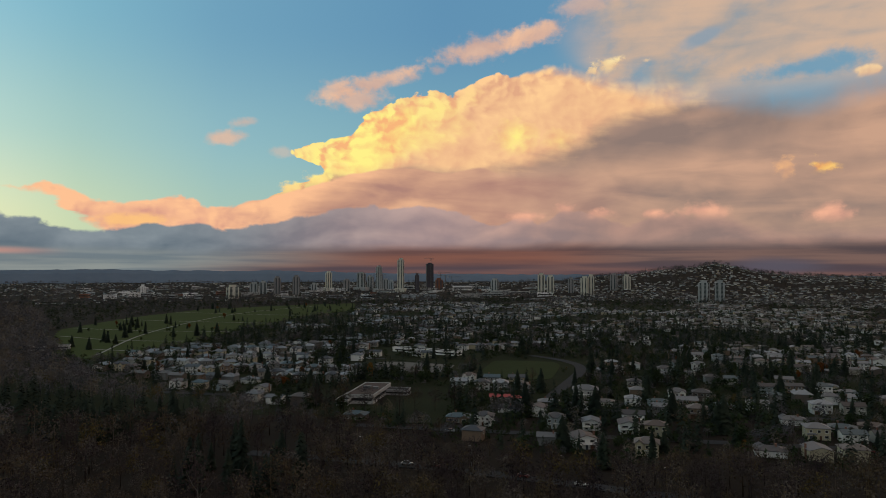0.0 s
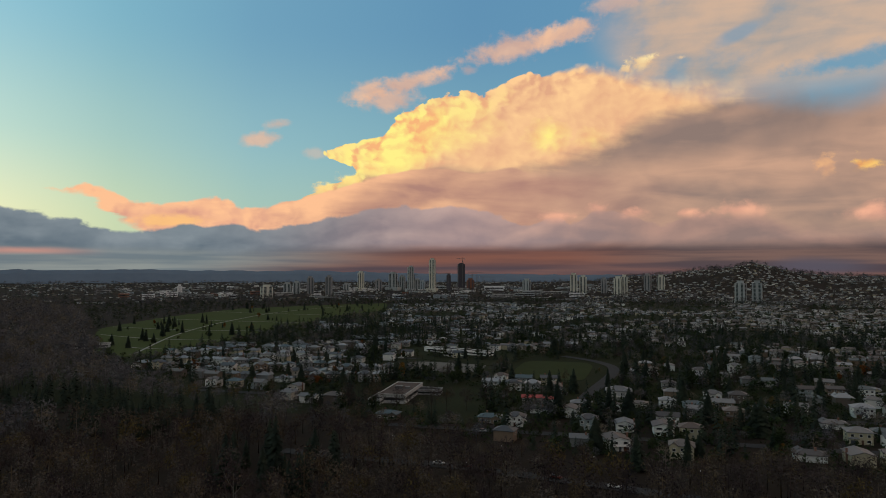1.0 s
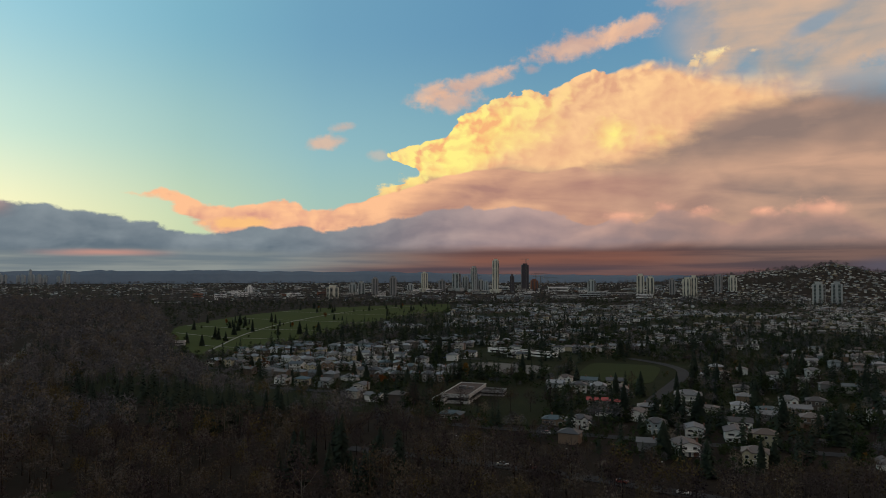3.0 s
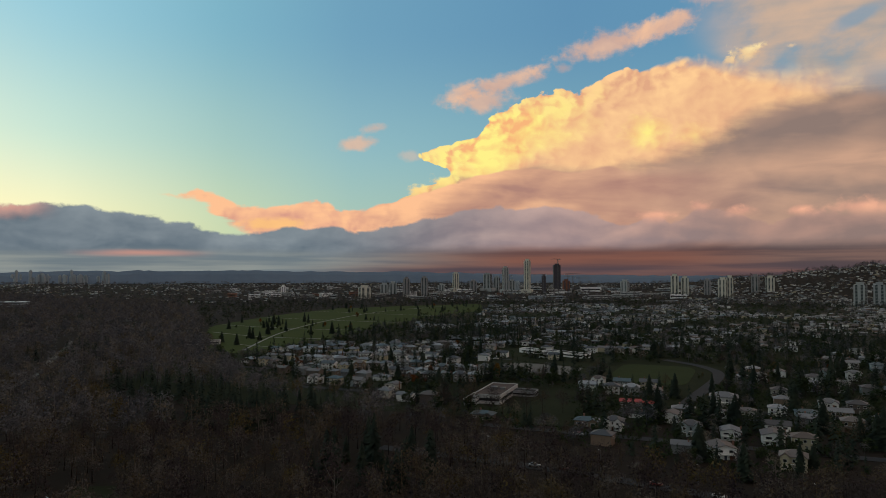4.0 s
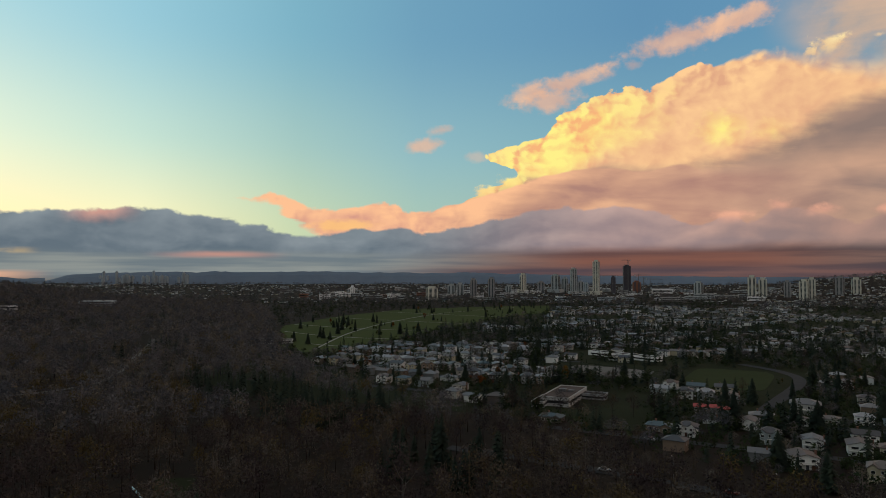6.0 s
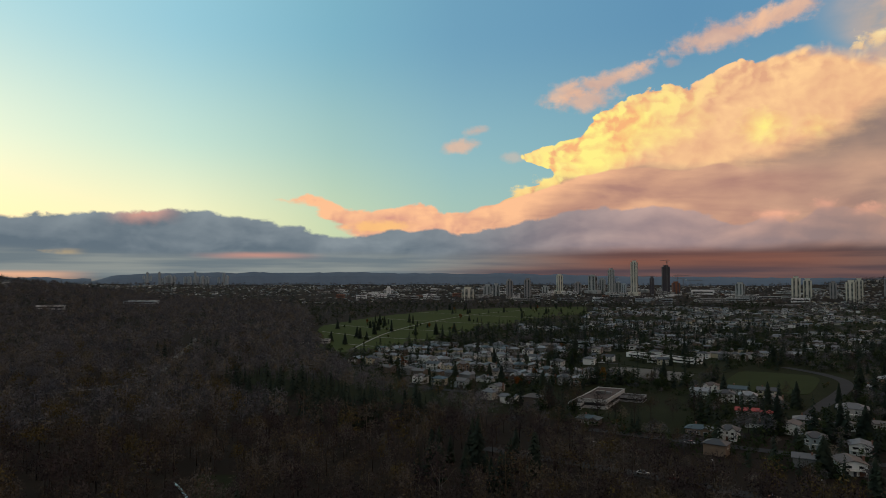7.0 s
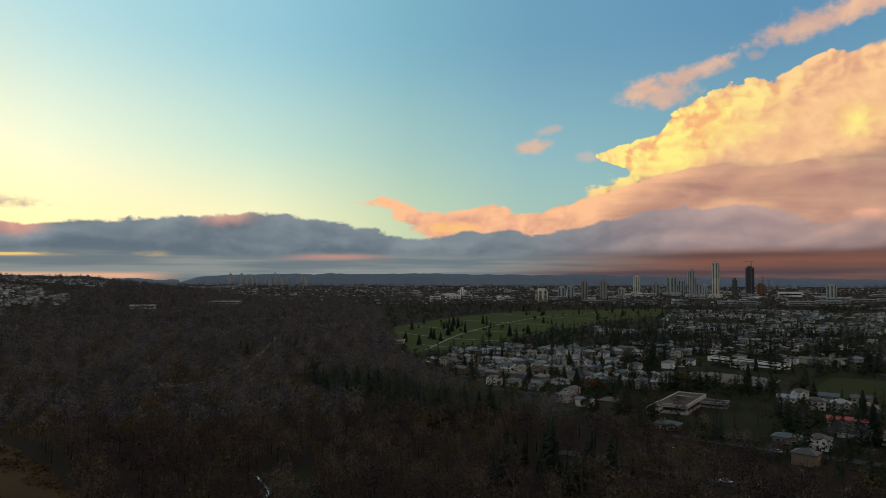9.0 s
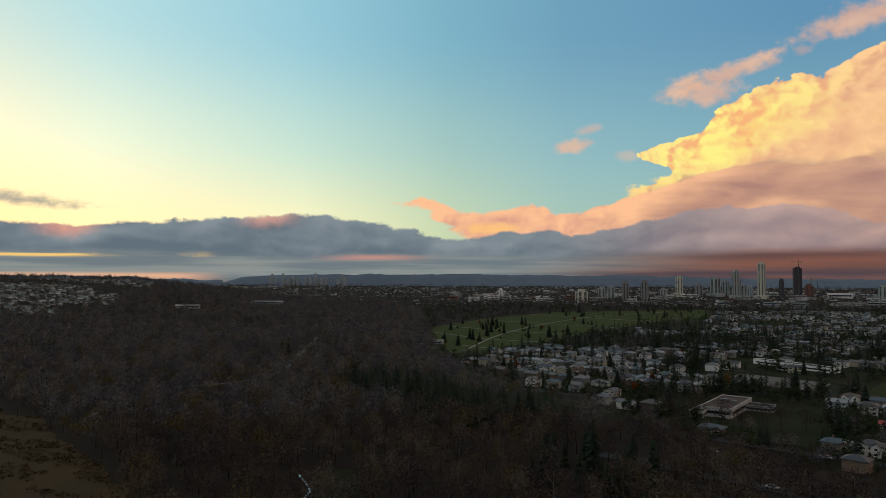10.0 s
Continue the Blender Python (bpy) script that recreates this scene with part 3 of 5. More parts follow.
def wood_edge(a):
    """How far the woodland reaches, by direction."""
    return np.interp(a, [-180, -60, -34, -25, -20, -15, -10, -7, 0, 6.5, 10, 18, 24, 28.6, 30, 33, 39, 42, 50, 56, 62, 90, 180],
                     [275, 275, 278, 276, 280, 250, 256, 266, 280, 300, 340, 390, 475, 575, 1250, 1650, 1800, 1850, 1700, 1060, 1150, 1200, 260])


def sheet(name, rings, sectors, mat, r0, r1):
    rr = np.concatenate([[0.0], np.geomspace(r0, r1, rings)])
    aa = np.linspace(0, math.tau, sectors, endpoint=False)
    R, A = np.meshgrid(rr[1:], aa, indexing="ij")
    x, y = R * np.sin(A), R * np.cos(A)
    v = np.stack([x, y, height(x, y)], -1).reshape(-1, 3)
    v = np.concatenate([[[0, 0, 0]], v])
    i = np.arange(rings - 1)[:, None] * sectors + 1
    j = np.arange(sectors)[None]
    j2 = (j + 1) % sectors
    q = np.stack([i + j, i + sectors + j, i + sectors + j2, i + j2], -1).reshape(-1, 4)
    t = np.concatenate([q[:, [0, 2, 1]], q[:, [0, 3, 2]]])
    fan = np.stack([np.zeros(sectors, int), 1 + np.arange(sectors), 1 + (np.arange(sectors) + 1) % sectors], 1)[:, ::-1]
    return new(name, tri_mesh(name, v, np.concatenate([t, fan]), mat))


ground = tagged(sheet("ground", 150, 360, SOIL, 20, 4990), "dark brown-green autumn ground under woods and gardens", "ground", kind="structure")


def plot(name, cx, cy, w, d, turn, mat, z=0.15, label="", wobble=0.0, category="lawn"):
    """A flat patch of ground with rounded, uneven edges, w across and d deep."""
    n = 48
    v = []
    for k in range(n):
        a = k * math.tau / n
        c, s = math.cos(a), math.sin(a)
        p = 0.35
        x, y = w / 2 * math.copysign(abs(c) ** p, c), d / 2 * math.copysign(abs(s) ** p, s)
        g = 1 + wobble * (noise.noise(Vector((c * 2 + cx, s * 2 + cy, 0.3))))
        v.append((x * g, y * g))
    sh = Shape()
    sh.add([(x, y, 0) for x, y in v] + [(x, y, -0.3) for x, y in v], [tuple(range(n))] + [(k, n + k, n + (k + 1) % n, (k + 1) % n) for k in range(n)])
    ob = part(name, sh, mat, at=pose(cx, cy, z + 0.0, 0, 0, turn))
    return tagged(ob, label, category, kind="structure")


def strip(name, points, width, mat, z=0.25, label="", category="road"):
    """A road or path ribbon along a smooth line."""
    pts = [Vector(p) for p in points]
    line = []
    for k in range(len(pts) - 1):
        p0, p1, p2, p3 = pts[max(k - 1, 0)], pts[k], pts[k + 1], pts[min(k + 2, len(pts) - 1)]
        for s in np.linspace(0, 1, 8, endpoint=False):
            line.append(0.5 * (2 * p1 + (p2 - p0) * s + (2 * p0 - 5 * p1 + 4 * p2 - p3) * s * s + (3 * p1 - p0 - 3 * p2 + p3) * s ** 3))
    line.append(pts[-1])
    sh, n = Shape(), len(line)
    v = []
    for k, p in enumerate(line):
        w = (line[min(k + 1, n - 1)] - line[max(k - 1, 0)]).normalized()
        s = Vector((-w.y, w.x)) * width / 2
        zz = float(height(p.x, p.y)) + z
        v += [(p.x + s.x, p.y + s.y, zz), (p.x - s.x, p.y - s.y, zz)]
    sh.add(v, [(2 * k, 2 * k + 1, 2 * k + 3, 2 * k + 2) for k in range(n - 1)])
    sh.add([(x, y, zz - 0.3) for x, y, zz in v], [(2 * k, 2 * k + 2, 2 * k + 3, 2 * k + 1) for k in range(n - 1)])
    return tagged(part(name, sh, mat), label, category, kind="structure")


CEMETERY = [(-329, 593), (-400, 705), (-457, 826), (-473, 1033), (-442, 1272), (-324, 1405), (-194, 1512), (-160, 1247), (-220, 1071), (-233, 899), (-245, 811), (-257, 647), (-267, 556), (-289, 555)]
MEADOW = [(-420, 225), (-357, 201), (-336, 205), (-316, 197), (-262, 174), (-237, 166), (-193, 146), (-160, 110), (-200, 70), (-330, 60), (-450, 120)]
GLADE = [(-160, 200), (-148, 204), (-134, 194), (-124, 178), (-138, 170), (-146, 178)]


def inside(poly, x, y):
    """Whether a point lies within a closed outline."""
    hit = False
    for (x0, y0), (x1, y1) in zip(poly, poly[1:] + poly[:1]):
        if (y0 > y) != (y1 > y) and x < x0 + (y - y0) / (y1 - y0) * (x1 - x0):
            hit = not hit
    return hit


def field(name, outline, mat, z, label, category="lawn"):
    """A patch of open ground with a softly ragged edge along an outline."""
    v = []
    for (x0, y0), (x1, y1) in zip(outline, outline[1:] + outline[:1]):
        n = max(int(math.hypot(x1 - x0, y1 - y0) / 8), 1)
        for k in range(n):
            x, y = x0 + (x1 - x0) * k / n, y0 + (y1 - y0) * k / n
            v.append((x + 4 * noise.noise(Vector((x / 15, y / 15, 0.5))), y + 4 * noise.noise(Vector((x / 15, y / 15, 7.5))), z))
    n = len(v)
    sh = Shape().add(v + [(x, y, z - 0.3) for x, y, z in v], [tuple(range(n))[::-1]] + [(k, (k + 1) % n, n + (k + 1) % n, n + k) for k in range(n)])
    return tagged(part(name, sh, mat), label, category, kind="structure")


# open ground
plot("neighbourhood_lawn", 120, 900, 900, 1160, 0, LAWN, 0.06, "dark green lawns and yards between the houses", 0.05)
field("cemetery_lawn", CEMETERY, CEM, 0.22, "green mown cemetery lawn with paths and scattered trees")
plot("park_lawn", 55, 495, 52, 92, -14, PARK, 0.2, "dark green park lawn among trees", 0.06)
plot("sports_field", -25, 507, 62, 44, -20, GRAVEL, 0.22, "pale gravel sports field beside the school", 0.05)
plot("school_lawn", -8, 545, 80, 30, -32, LAWN, 0.26, "grass strip in front of the long school building", 0.05)
plot("playing_field", -12, 334, 30, 30, -8, LAWN, 0.2, "dull green playing field behind bare trees", 0.05)
field("meadow", MEADOW, DRY, 0.2, "dry yellow-brown meadow grass at the wood's edge", "meadow")
field("glade", GLADE, LAWN, 0.2, "small dark grassy glade among bare trees", "meadow")
for pts in ([(-318, 622), (-292, 612), (-262, 606)], [(-412, 745), (-330, 700), (-254, 690)], [(-455, 850), (-345, 810), (-245, 800)], [(-462, 1000), (-350, 960), (-232, 930)],
            [(-455, 1180), (-340, 1130), (-216, 1090)], [(-288, 575), (-330, 760), (-345, 960), (-330, 1180), (-250, 1400)]):
    strip("cemetery_path", pts, 2.2, PAVED, 0.34, "pale narrow path across the cemetery lawn", "path")
strip("park_road", [(56, 372), (66, 401), (98, 492), (95, 538), (73, 574)], 7.5, ASPHALT, 0.35, "grey asphalt road curving past the park")
strip("wood_road", [(-366, 426), (-404, 481), (-447, 548), (-497, 621)], 4.5, GRAVEL, 0.35, "pale road climbing through the bare woods")
strip("wood_track", [(-366, 426), (-336, 372), (-334, 335), (-352, 300)], 3.2, GRAVEL, 0.3, "dull gravel track through the bare woods", "track")
LANE = [(-75, 268), (-39, 258), (-4, 248), (26, 236), (57, 222), (90, 206)]
strip("wood_lane", LANE, 6.5, ASPHALT, 0.3, "dark asphalt lane hidden among bare trees")
CREEK = [(-161, 190), (-153, 184), (-145, 177), (-140, 166)]
strip("creek", CREEK, 0.9, SEA, 0.3, "narrow pale creek glinting between bare trees", "creek")


def near_line(x, y, pts, d):
    """Whether a point lies within d of a line of points."""
    for (x0, y0), (x1, y1) in zip(pts, pts[1:]):
        ax, ay = x1 - x0, y1 - y0
        q = min(max(((x - x0) * ax + (y - y0) * ay) / (ax * ax + ay * ay), 0), 1)
        if math.hypot(x - x0 - q * ax, y - y0 - q * ay) < d:
            return True
    return False



# ---- plants ----
def bare_tree(seed, h=18.0, limbs=8, twigs=700, width=0.085, wide=0.25):
    """Trunk and limbs as a shape, and fine twigs as triangles, for a leafless tree."""
    q = np.random.default_rng(seed)
    wood = Shape()
    lean = Vector((q.normal(0, 0.02), q.normal(0, 0.02), 1)) * h
    wood.tube((0, 0, -0.5), lean * 0.45, 0.26, 0.17, 6).tube(lean * 0.45, lean * 0.93, 0.17, 0.03, 5)
    ends = []
    for k in range(limbs):
        s = 0.22 + 0.6 * k / limbs
        a = k * 2.4 + q.uniform(-0.4, 0.4)
        reach = h * wide * (1.15 - abs(s - 0.42)) * q.uniform(0.7, 1.1)
        base = lean * s
        tip = base + Vector((math.cos(a) * reach, math.sin(a) * reach, h * q.uniform(0.16, 0.26)))
        mid = base.lerp(tip, 0.5) + Vector((0, 0, -0.03 * h))
        wood.tube(base, mid, 0.10, 0.07, 4).tube(mid, tip, 0.07, 0.02, 4)
        ends += [(mid, tip), (base, mid)]
    ends.append((lean * 0.5, lean * 0.95))
    ends.append((lean * 0.65, lean * 0.98))
    v = np.empty((twigs, 3, 3))
    for k in range(twigs):
        a, b = ends[k % len(ends)]
        p = np.array(a.lerp(b, q.uniform(0.1, 1.0))) + q.normal(0, 0.035 * h, 3)
        d = q.normal(0, 1, 3) + np.array([p[0], p[1], 0]) * 0.18 + [0, 0, 0.9]
        d = d / np.linalg.norm(d) * q.uniform(0.05, 0.12) * h
        s = np.cross(d, q.normal(0, 1, 3))
        s = s / np.linalg.norm(s) * width * q.uniform(0.6, 1.4)
        v[k] = p - s, p + s, p + d
    return wood, (v.reshape(-1, 3), np.arange(twigs * 3).reshape(-1, 3))


def solid(shape):
    """A shape's faces as triangles."""
    t = [(f[0], f[i], f[i + 1]) for f in shape.f for i in range(1, len(f) - 1)]
    return np.array(shape.v, float), np.array(t)


def both(a, b):
    return np.concatenate([a[0], b[0]]), np.concatenate([a[1], b[1] + len(a[0])])


def conifer(seed, h=18.0, boughs=230, wide=0.23, spire=0.62):
    """Boughs of a fir as drooping kites round the stem, thinning to a spire."""
    q = np.random.default_rng(seed)
    v, t = [], []
    for k in range(boughs):
        s = (k + q.uniform(0, 1)) / boughs
        s = 0.06 + 0.94 * s
        a = k * 2.399 + q.uniform(-0.5, 0.5)
        reach = h * wide * (1 - s) ** spire * q.uniform(0.6, 1.15) + 0.25
        z = s * h
        c, n = math.cos(a), math.sin(a)
        w = max(reach * q.uniform(0.28, 0.45), 0.2)
        lift = h * 0.03
        i = len(v)
        v += [(0, 0, z + lift), (c * reach * 0.6 - n * w, n * reach * 0.6 + c * w, z - reach * 0.10), (c * reach, n * reach, z - reach * q.uniform(0.2, 0.4)),
              (c * reach * 0.6 + n * w, n * reach * 0.6 - c * w, z - reach * 0.10)]
        t += [(i, i + 1, i + 2), (i, i + 2, i + 3)]
    return np.array(v, float), np.array(t)


def leafy(seed, h=12.0, leaves=500, size=0.4, wide=0.34, low=0.25):
    """Clumps of small leaves round a few centres."""
    q = np.random.default_rng(seed)
    cs = [np.array([q.normal(0, wide * h * 0.36), q.normal(0, wide * h * 0.36), h * q.uniform(low + 0.12, 0.9)]) for _ in range(11)]
    v = np.empty((leaves, 3, 3))
    for k in range(leaves):
        d = q.normal(0, 1, 3)
        p = cs[k % 11] + d / np.linalg.norm(d) * h * 0.13 * q.uniform(0.5, 1.15)
        s = q.normal(0, size, (3, 3))
        v[k] = p + s
    return v.reshape(-1, 3), np.arange(leaves * 3).reshape(-1, 3)


def bare_crown(seed, h=16.0, pieces=300, size=0.45, wide=0.30, lobes=7):
    """A leafless crown as rounded lobes of fine twigs: small tangent sprays with spikes standing out of them."""
    q = np.random.default_rng(seed)
    centres, sizes = [], []
    for k in range(lobes):
        a, d = k * 2.4 + q.uniform(-0.5, 0.5), wide * h * (0.0 if k == 0 else q.uniform(0.35, 0.75))
        centres.append((math.cos(a) * d, math.sin(a) * d, h * (0.78 if k == 0 else q.uniform(0.34, 0.72))))
        sizes.append(h * q.uniform(0.13, 0.20))
    c, r = np.array(centres), np.array(sizes)
    k = np.arange(pieces) % lobes
    d = q.normal(0, 1, (pieces, 3))
    d[:, 2] = np.abs(d[:, 2]) * 0.9 - 0.25
    d /= np.linalg.norm(d, axis=1, keepdims=True)
    p = c[k] + d * (r[k] * q.uniform(0.7, 1.08, pieces))[:, None] * np.array([1.0, 1.0, 1.1])
    u = np.cross(d, q.normal(0, 1, (pieces, 3)))
    u /= np.linalg.norm(u, axis=1, keepdims=True) + 1e-6
    w = np.cross(d, u)
    spike = (q.random(pieces) < 0.58)[:, None]
    long_ = np.where(spike, d * size * 2.6 + u * size * 0.5, u * size * 1.7 + d * size * q.normal(0, 0.5, (pieces, 1)))
    broad = np.where(spike, w * size * 0.22, w * size * 0.75)
    v = np.stack([p - broad, p + broad, p + long_], 1)
    return v.reshape(-1, 3), np.arange(pieces * 3).reshape(-1, 3)


# ---- the street grid and its lots ----
GRID = radians(-12.0)
UX, UY = math.cos(GRID), math.sin(GRID)


def near_box(x, y, cx, cy, w, d, turn):
    c, s = math.cos(radians(turn)), math.sin(radians(turn))
    px, py = (x - cx) * c + (y - cy) * s, -(x - cx) * s + (y - cy) * c
    return abs(px) < w / 2 and abs(py) < d / 2


KEEP = [(-962, 1043, 70, 90, 42), (-909, 800, 50, 80, 48), (55, 495, 56, 96, -14), (-22, 515, 84, 74, -24), (-12, 595, 110, 34, -33),
        (-28, 390, 56, 66, -8), (-12, 334, 22, 22, -8), (-352, 612, 44, 40, 22)]
ROADS = [((56, 372), (98, 492), 9), ((98, 492), (95, 538), 9), ((95, 538), (73, 574), 9)]
GROVES = [(8, 392, 15), (14, 350, 9), (34, 334, 11), (64, 332, 11), (-76, 396, 14), (120, 300, 10), (150, 330, 14), (140, 420, 16), (170, 400, 12), (215, 350, 14), (100, 420, 12), (230, 560, 18), (150, 640, 24), (60, 690, 26), (112, 452, 18), (-38, 458, 20), (-8, 452, 16), (14, 500, 15), (22, 560, 22), (75, 585, 25), (-90, 560, 20), (200, 455, 14),
          (-120, 700, 40), (-160, 930, 45), (240, 760, 35), (60, 900, 40), (330, 640, 25), (-150, 1500, 90), (90, 1620, 120), (420, 1500, 110)]


def kept(x, y, margin=0.0):
    if -520 < x < -110 and 500 < y < 1550 and any(inside(CEMETERY, x + i * margin, y + j * margin) for i, j in ((0, 0), (1, 0), (-1, 0), (0, 1), (0, -1))):
        return True
    if y < 240 and x < -100 and (inside(MEADOW, x, y) or inside(GLADE, x, y)):
        return True
    return any(near_box(x, y, cx, cy, w + 2 * margin, d + 2 * margin, turn) for cx, cy, w, d, turn in KEEP)


def on_road(x, y, margin=0.0):
    for (x0, y0), (x1, y1), w in ROADS:
        dx_, dy_ = x1 - x0, y1 - y0
        s = min(max(((x - x0) * dx_ + (y - y0) * dy_) / (dx_ * dx_ + dy_ * dy_), 0), 1)
        if math.hypot(x - x0 - s * dx_, y - y0 - s * dy_) < w / 2 + margin:
            return True
    return False


def in_grove(x, y):
    return any((x - gx) ** 2 + (y - gy) ** 2 < gr * gr for gx, gy, gr in GROVES)


# single houses by their looks: kind, x, y, turn
HEROES = [("villa", 78, 380, -12), ("twin", 78, 266, -17), ("hipped", 91, 297, -14), ("front_gable", 56, 278, 4), ("twin", 127, 377, -16), ("hipped", 140, 376, -16),
          ("twin", 166, 494, -16), ("twin", 180, 489, -16), ("side_gable", 186, 557, -16), ("side_gable", 201, 550, -16), ("twin", 34, 408, -5), ("hipped", 23, 411, -5),
          ("side_gable", 10, 419, -5), ("front_gable", 46, 404, -6), ("low", 55, 361, -8), ("low", 69, 355, -10), ("side_gable", 88, 322, -12), ("side_gable", 107, 339, -14), ("hipped", 122, 333, -14),
          ("side_gable", 217, 497, -20), ("side_gable", 209, 425, -22), ("low", 226, 408, -24), ("side_gable", 248, 478, -22), ("side_gable", 260, 543, -22), ("low", 173, 301, -28), ("low", 188, 304, -28), ("front_gable", 81, 303, -10)]
HERO_XY = [(x, y, 13) for _, x, y, _ in HEROES] + [(31, 370, 17), (44, 369, 12), (-102, 686, 24), (-93, 437, 16), (-75, 474, 16), (-142, 480, 18), (-118, 478, 16), (-20, 571, 10)]
LOTS = []
for lot_w, period, back, r_lo, r_hi in ((14.0, 58, 27.0, 0, 620), (11.6, 44, 21.0, 620, 1720)):
    for row in range(-6, 50):
        for side_, off in ((0, 0.0), (1, back)):
            vv = 200 + row * period + off
            uu = -700.0
            while uu < 1300:
                uu += rng.uniform(0.86, 1.2) * lot_w
                jog = vv + rng.normal(0, 1.6)
                x, y = uu * UX - jog * UY, uu * UY + jog * UX
                a, r = (float(k) for k in polar(x, y))
                if not (-37 < a < 31) or r < float(wood_edge(a)) + 14 or not (r_lo <= r < r_hi):
                    continue
                if (a > 13 and r > 690) or (a > 7.5 and r > 930) or kept(x, y, 9) or on_road(x, y, 9) or in_grove(x, y):
                    continue
                if any((x - hx) ** 2 + (y - hy) ** 2 < hr * hr for hx, hy, hr in HERO_XY):
                    continue
                wild = noise.noise(Vector((x / 120, y / 120, 1.7)))
                if wild > (0.3 if r < 620 else 0.16) or rng.random() < (0.14 if r < 620 else 0.36):
                    continue
                LOTS.append((x, y, math.degrees(GRID) + (180 if side_ else 0) + rng.normal(0, 2.5), r))
LOTS.sort(key=lambda k: k[3])
LOT_CELLS = {}
for x, y, _, _ in LOTS + [(hx, hy, 0, 0) for hx, hy, _ in HERO_XY]:
    LOT_CELLS.setdefault((int(x // 20), int(y // 20)), []).append((x, y))


def by_house(x, y, margin):
    cx, cy = int(x // 20), int(y // 20)
    return any((x - hx) ** 2 + (y - hy) ** 2 < margin * margin for i in (-1, 0, 1) for j in (-1, 0, 1) for hx, hy in LOT_CELLS.get((cx + i, cy + j), ()))


# ---- the woodland ----
near_bare = [(bare_tree(s, 17.0, 8, 3)[0], both(bare_crown(200 + s, 17.0, 620, 0.34, (0.27, 0.31, 0.24, 0.34, 0.29, 0.32)[s], 8), bare_tree(s, 17.0, 8, 140, 0.06)[1])) for s in range(6)]
STEM = solid(Shape().tube((0, 0, 0), (0, 0, 13), 0.28, 0.08, 3))
WOOD_STUFF = [both(STEM, bare_crown(20 + s, (15, 17, 14, 18, 16, 13)[s], 420, 0.38, (0.30, 0.27, 0.34, 0.28, 0.32, 0.36)[s])) for s in range(6)]
MID_WOOD = [both(STEM, bare_crown(40 + s, (15, 17, 14, 16, 13)[s], 200, 0.60, (0.32, 0.28, 0.36, 0.30, 0.38)[s])) for s in range(5)]
FAR_WOOD = [bare_crown(60 + s, 15.0, 46, 1.3, 0.40, 5) for s in range(5)]
near_fir = [conifer(s, boughs=260, wide=(0.27, 0.21, 0.32, 0.24, 0.29)[s]) for s in range(5)]
MID_FIR = [conifer(30 + s, boughs=54, wide=0.25) for s in range(4)]
FAR_FIR = [conifer(50 + s, boughs=16, wide=0.28) for s in range(3)]

WOODS = {"leafy": [], "near": [], "mid": [], "far": [], "fir_near": [], "fir_mid": [], "fir_far": [], "olive": []}


def tree_thing(name, kind, x, y, turn, scale, store={}):
    """A tree with trunk and crown; repeats share their meshes."""
    root = new(name)
    root.matrix_basis = pose(x, y, float(height(x, y)), 0, 0, turn) @ Matrix.Diagonal((scale, scale, scale, 1))
    if kind not in store:
        sort, k = kind
        if sort == "bare":
            store[kind] = near_bare[k][0].mesh("trunk", PALE_BARK if k == 2 else BARK), tri_mesh("crown", *near_bare[k][1], TWIG)
        elif sort == "fir":
            store[kind] = Shape().tube((0, 0, -0.5), (0, 0, 17.4), 0.3, 0.04, 6).mesh("trunk", BARK), tri_mesh("crown", *near_fir[k], NEEDLE)
        else:
            w, _ = bare_tree(80 + k, 10.0, 6, 3)
            store[kind] = w.mesh("trunk", BARK), tri_mesh("crown", *leafy(90 + k, 11.0, 620, 0.34), {"russet": RUSSET, "olive": OLIVE, "hedge": HEDGE}[sort])
    for n, me in zip(("trunk", "crown"), store[kind]):
        part(n, me, (), root)
    return root


things = 0
spots = []
for r0, r1, gap_ in ((120, 310, 9.0), (310, 720, 10.4), (720, 2300, 12.6)):
    for x in np.arange(-2000 if r0 > 300 else -340, 360, gap_):
        for y in np.arange(20, r1, gap_):
            px, py = x + rng.uniform(-0.48, 0.48) * gap_, y + rng.uniform(-0.48, 0.48) * gap_
            a, r = (float(k) for k in polar(px, py))
            if not (r0 <= r < r1) or not (-37 < a < 66) or r > float(wood_edge(a)) or kept(px, py, -5):
                continue
            if near_line(px, py, LANE, 2.5) or near_line(px, py, CREEK, 3.5) or near_line(px, py, [(-366, 426), (-404, 481), (-447, 548), (-497, 621)], 9) or near_line(px, py, [(-366, 426), (-334, 335), (-352, 300)], 4):
                continue
            spots.append((px, py, a, r))
spots.sort(key=lambda s: s[3])
